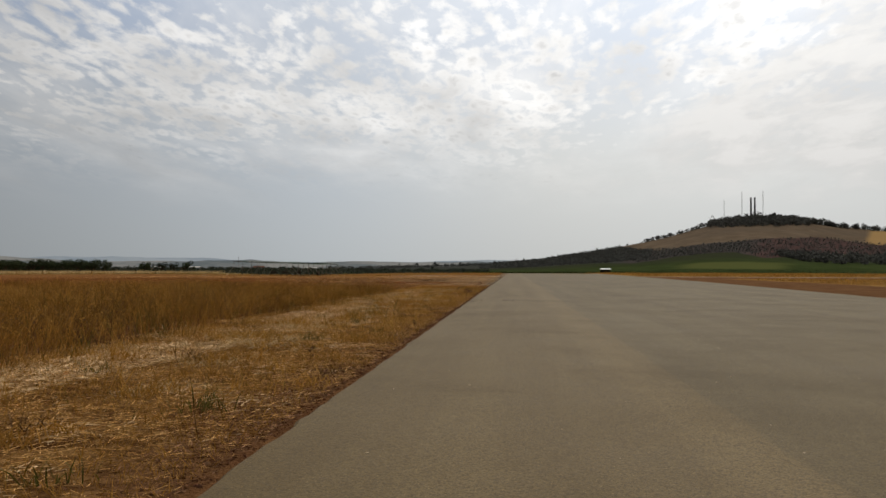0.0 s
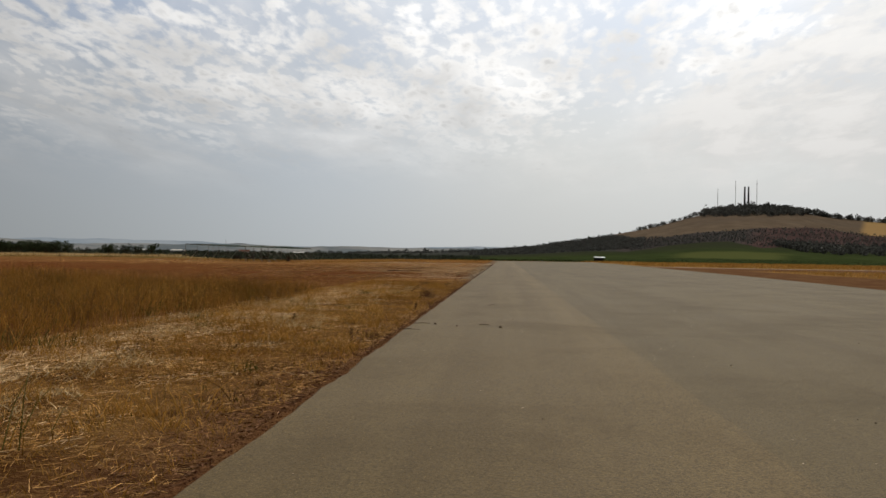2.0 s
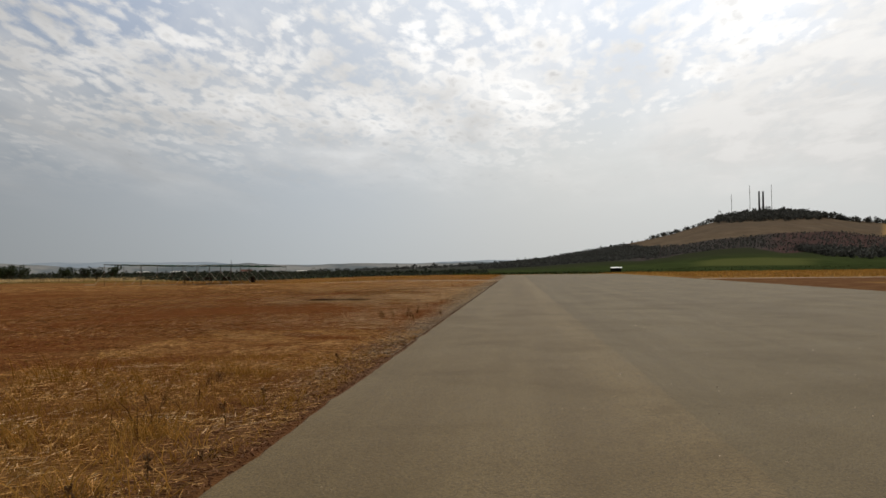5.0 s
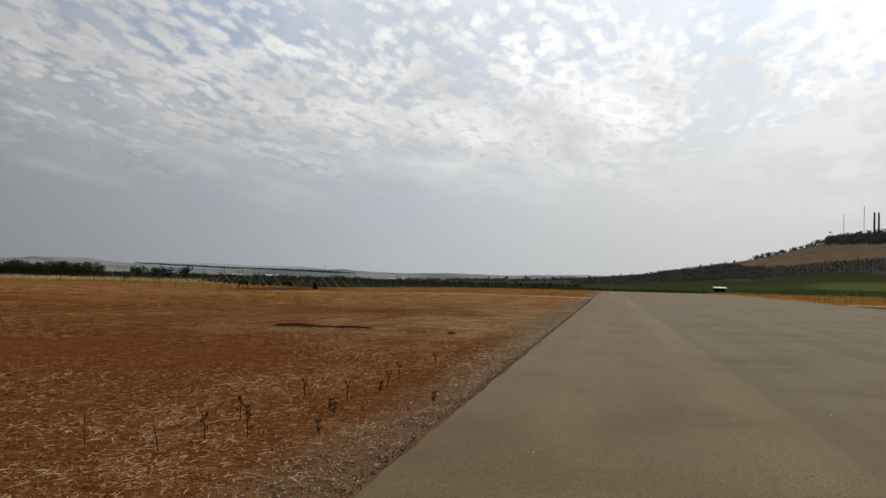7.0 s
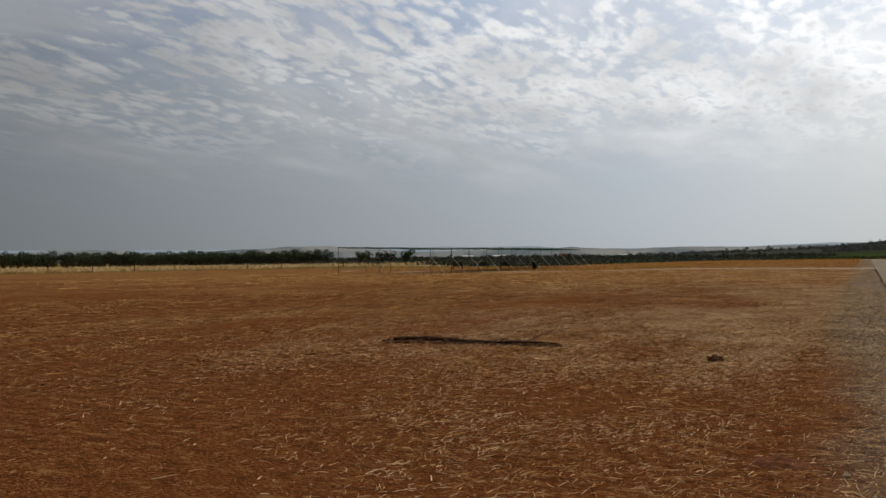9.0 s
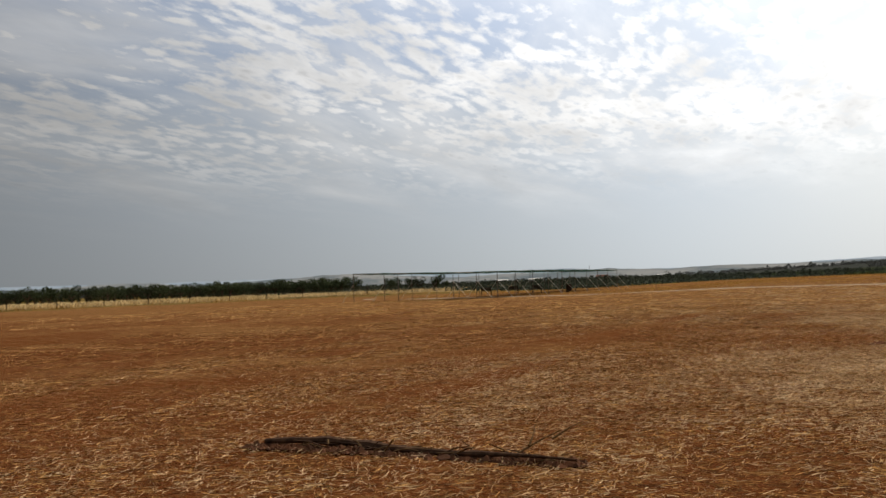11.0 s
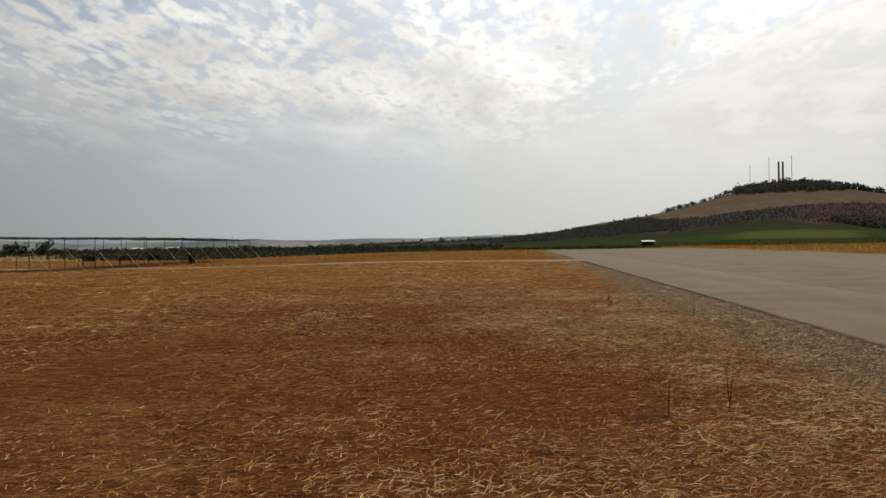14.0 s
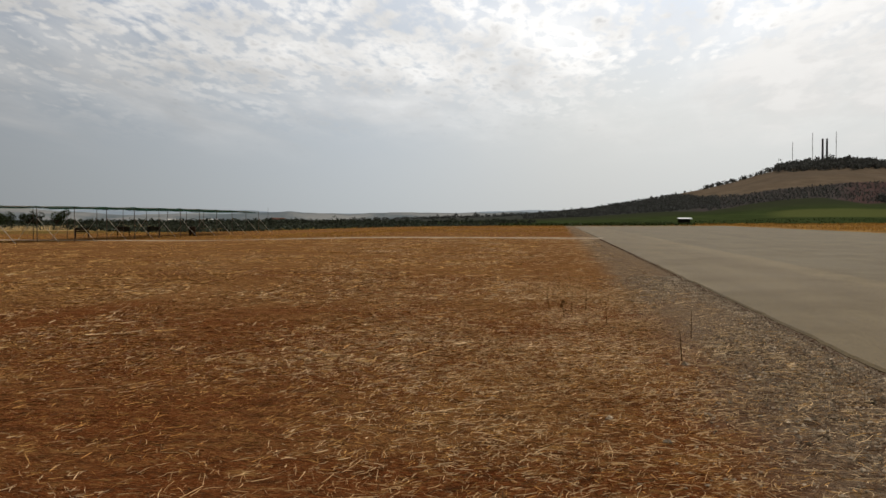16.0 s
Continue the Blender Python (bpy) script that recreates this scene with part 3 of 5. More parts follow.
def hill_z(x, y):
    x, y = np.asarray(x, float), np.asarray(y, float)
    r = np.interp(x * 1440 / np.maximum(y - 60, 200), RIDGE_X, RIDGE_Z)
    u = np.clip((y - 430) / 1070, 0, 1)
    back = 1 - smooth01(y, 1520, 2300)
    return r * u ** 1.45 * back + ground_z(x, y) - 0.6 * (1 - smooth01(u, 0.0, 0.08))


# ---------------------------------------------------------------- the land
def land():
    xs = np.unique(np.concatenate((np.linspace(-4500, -300, 22), np.linspace(-300, 300, 61), np.linspace(300, 4500, 22), np.linspace(-20, 20, 41))))
    ys = np.unique(np.concatenate((np.linspace(-2500, -60, 14), np.linspace(-60, 600, 111), np.linspace(600, 4700, 26))))
    X, Y = np.meshgrid(xs, ys)
    Z = ground_z(X, Y)
    near = smooth01(np.abs(X + 4), 1.0, 3.0) * (1 - smooth01(np.abs(Y - 90), 90, 160)) * (X < -0.8)
    Z = Z + near * (rng.random(Z.shape) - 0.5) * 0.05
    nx, ny = len(xs), len(ys)
    k = (np.arange(ny - 1)[:, None] * nx + np.arange(nx - 1)).ravel()[:, None]
    me = fast_mesh("ground", np.stack((X, Y, Z), -1).reshape(-1, 3), k + [0, 1, nx + 1, nx], M["ground"], True)
    tagged(new("ground", me), "flat red farm land with cut straw and dry grass", "ground", kind="structure")


def hill():
    xs, ys = np.concatenate((np.linspace(-700, 700, 141), np.linspace(740, 1500, 20))), np.concatenate((np.linspace(428, 1500, 61), np.linspace(1530, 2300, 10)))
    X, Y = np.meshgrid(xs, ys)
    X = X * (Y - 60) / 1440
    Z = hill_z(X, Y)
    rough = np.array([noise.noise(Vector((a / 60, b / 90, 0.3))) for a, b in zip(X.ravel(), Y.ravel())]).reshape(X.shape)
    Z = Z + rough * 2.2 * smooth01(Z, 2, 30)
    nx, ny = len(xs), len(ys)
    k = (np.arange(ny - 1)[:, None] * nx + np.arange(nx - 1)).ravel()[:, None]
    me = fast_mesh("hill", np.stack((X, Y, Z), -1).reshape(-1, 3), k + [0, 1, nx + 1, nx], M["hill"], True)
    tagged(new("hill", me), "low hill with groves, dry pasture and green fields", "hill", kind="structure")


def slab(name, x0, x1, y0, y1, top, material, label, wob0=0.0, wob1=0.0, category="runway"):
    """A strip along y with worn, uneven long edges and real thickness."""
    ys = np.arange(y0, y1 + 0.01, 0.25 if y1 - y0 > 60 else 0.2)
    ax = np.array([x0 + wob0 * (noise.noise(Vector((y * 0.7, 1.1, 0))) + 0.6 * noise.noise(Vector((y * 2.9, 5.1, 0)))) for y in ys])
    grow = np.interp(ys, [-70, 0, 40, 85, 177, 250], [-1.2, 0.0, 1.4, 4.0, 7.2, 8.4]) if x1 > 10 else 0 * ys
    bx = grow + np.array([x1 + wob1 * (noise.noise(Vector((y * 0.7, 8.1, 0))) + 0.6 * noise.noise(Vector((y * 2.9, 3.1, 0)))) for y in ys])
    rows = [np.stack((ax, ys, np.full_like(ys, -0.1)), 1), np.stack((ax, ys, np.full_like(ys, top - 0.02)), 1),
            np.stack((ax + 0.03, ys, np.full_like(ys, top)), 1), np.stack((bx - 0.03, ys, np.full_like(ys, top)), 1),
            np.stack((bx, ys, np.full_like(ys, top - 0.02)), 1), np.stack((bx, ys, np.full_like(ys, -0.1)), 1)]
    v = np.stack(rows, 1).reshape(-1, 3)
    n = len(ys)
    k = (np.arange(n - 1)[:, None] * 6 + np.arange(5)).ravel()[:, None]
    q = np.concatenate((k + [0, 6, 7, 1], [[0, 1, 2, 5], [2, 3, 4, 5], [6 * n - 1, 6 * n - 4, 6 * n - 5, 6 * n - 6], [6 * n - 1, 6 * n - 2, 6 * n - 3, 6 * n - 4]]))
    return tagged(new(name, fast_mesh(name, v, q, material)), label, category, kind="structure")


land()
hill()
slab("runway_lane_1", 0.05, 3.70, -70, 250, 0.026, M["lane_a"], "worn brown asphalt lane of the runway", 0.055, 0.04)
slab("runway_lane_2", 3.60, 17.1, -70, 250, 0.021, M["lane_b"], "greyer worn asphalt lane of the runway", 0.0, 0.12)


def dust_path(pts, width):
    v = []
    n = len(pts) - 1
    for i in range(60):
        s = i / 59 * n
        k = min(int(s), n - 1)
        x = pts[k][0] + (pts[k + 1][0] - pts[k][0]) * (s - k)
        y = pts[k][1] + (pts[k + 1][1] - pts[k][1]) * (s - k)
        w = width + 0.3 * noise.noise(Vector((x * 0.4, 0, 0)))
        v += [(x, yy, up + float(ground_z(x, yy))) for yy, up in ((y - w - 0.3, -0.02), (y - w, 0.03), (y + w, 0.03), (y + w + 0.3, -0.02))]
    q = [[4 * i + k, 4 * i + k + 4, 4 * i + k + 5, 4 * i + k + 1] for i in range(59) for k in range(3)]
    tagged(new("dirt_path", fast_mesh("dirt_path", v, q, M["path"])), "pale dusty track that crosses the field", "path", kind="structure")


dust_path([(-60.0, 166.5), (-45.0, 163.5), (-25.0, 158.8), (-12.0, 156.5), (0.3, 153.8)], 0.95)
dust_path([(24.0, 152.0), (34.0, 150.6), (48.0, 149.2), (66.0, 147.5)], 1.1)


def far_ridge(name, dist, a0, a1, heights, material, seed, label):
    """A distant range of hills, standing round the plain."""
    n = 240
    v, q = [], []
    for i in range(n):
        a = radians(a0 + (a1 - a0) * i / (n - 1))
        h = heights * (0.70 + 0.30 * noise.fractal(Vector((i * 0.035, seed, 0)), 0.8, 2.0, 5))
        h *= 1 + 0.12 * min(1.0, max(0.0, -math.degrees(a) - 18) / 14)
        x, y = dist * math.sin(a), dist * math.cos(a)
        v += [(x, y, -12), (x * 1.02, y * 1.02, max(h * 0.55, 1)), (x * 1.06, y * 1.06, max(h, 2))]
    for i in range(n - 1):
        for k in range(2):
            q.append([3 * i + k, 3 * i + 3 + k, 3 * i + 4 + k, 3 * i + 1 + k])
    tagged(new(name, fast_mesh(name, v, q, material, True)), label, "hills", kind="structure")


# backdrop ranges: air haze is painted in, paler for the further one
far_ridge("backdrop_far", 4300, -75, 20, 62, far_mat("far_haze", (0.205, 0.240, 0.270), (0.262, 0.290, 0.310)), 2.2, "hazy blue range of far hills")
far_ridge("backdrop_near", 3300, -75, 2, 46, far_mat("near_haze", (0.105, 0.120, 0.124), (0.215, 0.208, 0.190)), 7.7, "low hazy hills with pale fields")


# ---------------------------------------------------------------- trees and crops
def crown_points(n, rx, rz, cz, lobes):
    """Points on the skins of some lobes, so that the crown has gaps and an uneven outline."""
    c = rng.normal(size=(lobes, 3)) * [rx * 0.5, rx * 0.5, rz * 0.38] + [0, 0, cz]
    r = rng.uniform(0.35, 0.62, lobes) * min(rx, rz)
    pick = rng.integers(0, lobes, n)
    d = rng.normal(size=(n, 3))
    d /= np.linalg.norm(d, axis=1)[:, None]
    return c[pick] + d * (r[pick] * rng.uniform(0.65, 1.08, n))[:, None]


def tree(height, width, leaf, label, name="olive_tree", n=1300, lobes=10):
    top = tagged(new(name), label, "tree", "trees of the grove")
    bm = bmesh.new()
    fork = Vector((0.08, -0.05, height * 0.30))
    tube(bm, [(0, 0, -0.1), (0.06, 0.03, height * 0.16), fork], [0.26, 0.19, 0.16], 7)
    for i in range(5):
        a = i * 1.26 + random.random() * 0.6
        e = fork + Vector((math.cos(a) * width * 0.28, math.sin(a) * width * 0.28, height * random.uniform(0.22, 0.4)))
        tube(bm, [fork, fork.lerp(e, 0.5) + Vector((0, 0, -0.08)), e], [0.11, 0.075, 0.03], 5)
    part("trunk", (bm, M["bark"]), top)
    pts = crown_points(n, width * 0.52, height * 0.44, height * 0.52, lobes)
    pts = pts[(pts[:, 2] > height * 0.06)]
    part("crown", fast_mesh("crown", *leaf_cards(pts, height * 0.044), leaf), top)
    return top


kinds = [tree(2.9, 3.7, M["olive"], "dense grey-green olive tree in the grove edge"),
         tree(3.2, 3.5, M["olive"], "taller olive tree with an open crown"),
         tree(2.6, 4.0, M["pine"], "low dark olive tree with a wide crown")]
first = [True, True, True]
a0, a1 = Vector((-127, 262)), Vector((-232, 70))
along = (a1 - a0).normalized()
back = Vector((along.y, -along.x)) * -1
if back.x > 0:
    back = -back
spots = []
for row in range(4):
    s = 0.0
    while s < (a1 - a0).length:
        p = a0 + along * (s + random.uniform(-0.8, 0.8)) + back * (row * 6.5 + random.uniform(-1, 1))
        spots.append(p)
        s += random.uniform(3.0, 4.4)
# loose trees behind the shade roof
for x, y in ((-107, 248), (-104, 251), (-110, 253), (-97, 243), (-95, 246)):
    spots.append(Vector((x, y)))
for p in spots:
    k = random.randrange(3)
    m = pose(p.x, p.y, 0, 0, 0, random.uniform(0, 360)) @ Matrix.Diagonal((*(random.uniform(0.98, 1.26),) * 3, 1))
    if first[k]:
        kinds[k].matrix_basis, first[k] = m, False
    else:
        copy_thing(kinds[k], pose(p.x, p.y, 0, 0, 0, random.uniform(0, 360))).scale = (random.uniform(0.98, 1.26),) * 3


def many_trees(name, xyz, size, per, material, label):
    """Far woods: each tree a clump of leaf sprays over a stem."""
    n = len(xyz)
    s = np.broadcast_to(size, n) * rng.uniform(0.65, 1.3, n)
    lob = rng.normal(size=(n, 4, 3)) * [0.20, 0.20, 0.16] + [0, 0, 0.50]
    pick = rng.integers(0, 4, (n, per))
    d = rng.normal(size=(n, per, 3))
    d /= np.linalg.norm(d, axis=2)[..., None]
    c = np.take_along_axis(lob, pick[..., None].repeat(3, 2), 1) + d * 0.33
    c[..., 2] = np.maximum(c[..., 2], 0.08)
    pts = (xyz[:, None, :] + c * s[:, None, None]).reshape(-1, 3)
    v, q = leaf_cards(pts, 1.0)
    ctr = pts.repeat(4, 0)
    v = ctr + (v - ctr) * (s.repeat(per)[:, None] * (0.26 if per < 20 else 0.20)).repeat(4, 0)
    stem = np.stack((xyz + [-0.2, 0, -0.5], xyz + [0.2, 0, -0.5], xyz + np.stack((0.1 + 0 * s, 0 * s, s * 0.6), 1), xyz + np.stack((-0.1 + 0 * s, 0 * s, s * 0.6), 1)), 1).reshape(-1, 3)
    v2 = np.concatenate((v, stem))
    q2 = np.concatenate((q, np.arange(4 * n).reshape(-1, 4) + len(v)))
    return stuff(name, (v2, q2), material, label, "trees")


def on_hill(s, y):
    """Places on the hill by the stretch of ridge that they stand below."""
    x = s * (y - 60) / 1440
    return np.stack((x, y, hill_z(x, y)), 1)


# wood along the ridge of the hill
x = rng.uniform(335, 500, 420)
y = 1500 - rng.uniform(0, 1, 420) ** 1.2 * np.interp(x, [335, 370, 440, 500], [90, 190, 190, 100])
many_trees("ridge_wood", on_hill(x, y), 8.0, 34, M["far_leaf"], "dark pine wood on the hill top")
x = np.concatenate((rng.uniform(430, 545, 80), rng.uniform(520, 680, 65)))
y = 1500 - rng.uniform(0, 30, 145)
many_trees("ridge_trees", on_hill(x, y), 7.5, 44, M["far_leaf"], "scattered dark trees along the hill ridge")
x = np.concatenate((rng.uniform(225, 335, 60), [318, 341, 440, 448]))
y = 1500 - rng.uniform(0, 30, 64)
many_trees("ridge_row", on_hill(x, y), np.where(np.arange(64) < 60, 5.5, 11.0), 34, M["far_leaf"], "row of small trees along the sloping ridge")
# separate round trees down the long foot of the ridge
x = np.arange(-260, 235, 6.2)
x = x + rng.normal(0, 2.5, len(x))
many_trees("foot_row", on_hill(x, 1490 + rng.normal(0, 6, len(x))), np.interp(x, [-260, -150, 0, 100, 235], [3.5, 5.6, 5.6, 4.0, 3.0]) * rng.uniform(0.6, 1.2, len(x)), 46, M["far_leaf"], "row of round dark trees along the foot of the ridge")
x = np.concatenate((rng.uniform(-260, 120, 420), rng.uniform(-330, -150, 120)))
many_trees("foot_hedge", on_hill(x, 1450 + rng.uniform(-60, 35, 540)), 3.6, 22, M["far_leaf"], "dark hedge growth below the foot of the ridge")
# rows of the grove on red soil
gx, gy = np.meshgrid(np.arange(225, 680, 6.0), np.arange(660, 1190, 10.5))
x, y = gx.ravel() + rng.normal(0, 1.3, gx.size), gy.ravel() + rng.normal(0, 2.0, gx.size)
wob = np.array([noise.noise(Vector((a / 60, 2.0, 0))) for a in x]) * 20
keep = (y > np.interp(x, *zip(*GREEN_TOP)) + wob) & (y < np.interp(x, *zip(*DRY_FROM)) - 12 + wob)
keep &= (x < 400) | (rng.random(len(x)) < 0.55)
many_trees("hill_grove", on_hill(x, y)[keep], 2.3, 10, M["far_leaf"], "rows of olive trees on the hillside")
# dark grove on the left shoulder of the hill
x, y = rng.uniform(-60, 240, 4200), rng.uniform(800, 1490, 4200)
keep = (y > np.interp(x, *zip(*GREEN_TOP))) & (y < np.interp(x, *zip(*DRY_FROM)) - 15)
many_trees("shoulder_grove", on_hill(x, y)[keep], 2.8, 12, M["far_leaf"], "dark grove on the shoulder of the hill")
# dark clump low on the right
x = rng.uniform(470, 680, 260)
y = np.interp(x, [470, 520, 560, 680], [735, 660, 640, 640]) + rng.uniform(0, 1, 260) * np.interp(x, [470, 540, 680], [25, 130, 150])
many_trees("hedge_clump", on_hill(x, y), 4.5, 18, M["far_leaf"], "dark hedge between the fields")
# tree lines across the plain
x = np.concatenate((rng.uniform(-360, -15, 700), rng.uniform(-330, -75, 500)))
y = np.concatenate((540 + rng.normal(0, 35, 700), 390 + rng.normal(0, 22, 500)))
many_trees("plain_trees", np.stack((x, y, ground_z(x, y)), 1), 2.15, 40, M["plain_leaf"], "irregular line of far trees on the plain")
x = rng.uniform(-900, -150, 420)
y = 760 + rng.normal(0, 60, 420)
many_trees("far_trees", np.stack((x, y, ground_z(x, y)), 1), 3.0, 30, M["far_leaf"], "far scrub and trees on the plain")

# crop beyond the far end of the runway and on the right
n = 30000
x, y = rng.uniform(-14, 330, n), 266 + 250 * rng.random(n) ** 1.4
keep = (x < 24) | (y > 382)
x, y = x[keep], y[keep]
z = np.maximum(ground_z(x, y), hill_z(x, y)) + rng.uniform(0.02, 0.45, len(x))
stuff("crop_field", leaf_cards(np.stack((x, y, z), 1), 0.34, 0.3), M["crop"], "green crop rows beyond the runway", "crop")
n = 26000
x, y = rng.uniform(-112, -16, n), 206 + 140 * rng.random(n) ** 1.5
keep = y > np.maximum(262 + 1.6 * np.minimum(x + 20, 0), 208) + rng.normal(0, 1.5, n)
x, y = x[keep], y[keep]
z = ground_z(x, y) + rng.random(len(x)) * (0.45 + 0.5 * np.array([noise.noise(Vector((a / 9, b / 14, 0))) for a, b in zip(x, y)]))
stuff("scrub_field", leaf_cards(np.column_stack((x, y, z)), 0.32, 0.3), M["plain_leaf"], "low dark green scrub behind the shade roof", "scrub")

# ---------------------------------------------------------------- things on the hill and the plain


def lattice_mast(x, y, z, height, label, w=0.9):
    top = tagged(new("radio_mast"), label, "mast", "masts on the hill")
    top.matrix_basis = pose(x, y, z)
    legs = [Vector((math.cos(a) * w * 0.5, math.sin(a) * w * 0.5, 0)) for a in (0.3, 2.4, 4.5)]
    for p in legs:
        part("leg", (tube(bmesh.new(), [p, p * 0.8 + Vector((0, 0, height))], [0.14, 0.11], 5), M["mast"]), top)
    bm = bmesh.new()
    for i in range(int(height / 1.6)):
        for k in range(3):
            a, c = legs[k] + Vector((0, 0, i * 1.6)), legs[(k + 1) % 3] + Vector((0, 0, i * 1.6 + 1.6))
            tube(bm, [a, c], [0.05, 0.05], 3)
    part("bracing", (bm, M["mast"]), top)
    return top


def slim_tower(x, y, z, height):
    top = tagged(new("tower"), "tall dark slender twin tower on the hill", "tower", "twin towers")
    top.matrix_basis = pose(x, y, z)
    bm = bmesh.new()
    block(bm, -1.9, 1.9, -1.9, 1.9, -3, 2.0, 0.1)
    part("plinth", (bm, M["concrete"]), top)
    part("shaft", (tube(bmesh.new(), [(0, 0, 2), (0, 0, height * 0.6), (0, 0, height - 1.6)], [1.65, 1.5, 1.3], 10), M["concrete"]), top)
    part("cap", (tube(bmesh.new(), [(0, 0, height - 1.6), (0, 0, height - 1.2), (0, 0, height)], [1.55, 1.55, 1.0], 10), M["concrete"]), top)


for tx in (402.4, 408.8):
    slim_tower(tx, 1500, 88, 36.5)
lattice_mast(358.0, 1500, 82, 38, "thin grey radio mast on the hill top", 0.7)
lattice_mast(387.5, 1500, 87, 47, "tall thin radio mast beside the towers")
lattice_mast(422.4, 1500, 89, 46, "tall red-grey radio mast beside the towers")
pylon = lattice_mast(-488, 1500, -1, 23, "far thin power pylon on the plain", 1.4)


def building(x, y, w, d, h, rise, wall, roof, label, turn=0.0, name="house"):
    top = tagged(new(name), label, "building")
    top.matrix_basis = pose(x, y, float(ground_z(x, y)), 0, 0, turn)
    part("wall", (block(bmesh.new(), -w / 2, w / 2, -d / 2, d / 2, -0.3, h), wall), top)
    v = [(-w / 2 - .4, -d / 2 - .4, h), (w / 2 + .4, -d / 2 - .4, h), (w / 2 + .4, d / 2 + .4, h), (-w / 2 - .4, d / 2 + .4, h),
         (-w / 2 - .4, 0, h + rise), (w / 2 + .4, 0, h + rise)]
    part("roof", mesh_of("roof", v, [(0, 1, 5, 4), (2, 3, 4, 5), (0, 4, 3), (1, 2, 5), (3, 2, 1, 0)], roof), top)
    for k in (-0.28, 0.0, 0.28):
        part("window", (block(bmesh.new(), w * k - .6, w * k + .6, -d / 2 - .05, -d / 2 + .2, h * 0.3, h * 0.7), M["dark"]), top)
    return top


building(-270, 900, 11, 8, 2.6, 2.2, M["wall"], M["roof"], "far farmhouse with a dark brown tiled roof", 10)
building(-352, 930, 15, 9, 2.8, 1.2, M["wall"], M["wall"], "far long shed with a white roof", -8, "farm_shed")
building(-405, 960, 12, 8, 2.8, 1.2, M["wall"], M["wall"], "far shed with a pale roof beside trees", 12, "farm_shed")
building(-232, 980, 12, 8, 2.4, 0.9, M["wall"], M["wall"], "far pale greenhouse among trees", 4, "greenhouse")


def low_shelter(x, y):
    """Low open shelter with a white sheet roof."""
    top = tagged(new("low_shelter"), "low shelter with a white sheet roof beyond the runway", "shelter")
    z = float(max(ground_z(x, y), hill_z(x, y)))
    top.matrix_basis = pose(x, y, z, 0, 0, 4)
    for px in (-2.6, 2.6):
        for py in (-1.3, 1.3):
            part("post", (tube(bmesh.new(), [(px, py, -0.1), (px, py, 1.75)], [0.07, 0.07], 6), M["wood"]), top)
    part("back_panel", (block(bmesh.new(), -2.55, 2.55, 1.0, 1.12, 0.0, 1.7), M["dark"]), top)
    part("roof", mesh_of("roof", [(-3, -1.7, 1.72), (3, -1.7, 1.72), (3, 1.7, 2.25), (-3, 1.7, 2.25), (-3, -1.7, 1.82), (3, -1.7, 1.82), (3, 1.7, 2.35), (-3, 1.7, 2.35)],
                         [(3, 2, 1, 0), (4, 5, 6, 7), (0, 1, 5, 4), (1, 2, 6, 5), (2, 3, 7, 6), (3, 0, 4, 7)], M["white"]), top)


low_shelter(52.8, 489)

# ---------------------------------------------------------------- the shade roof with its benches


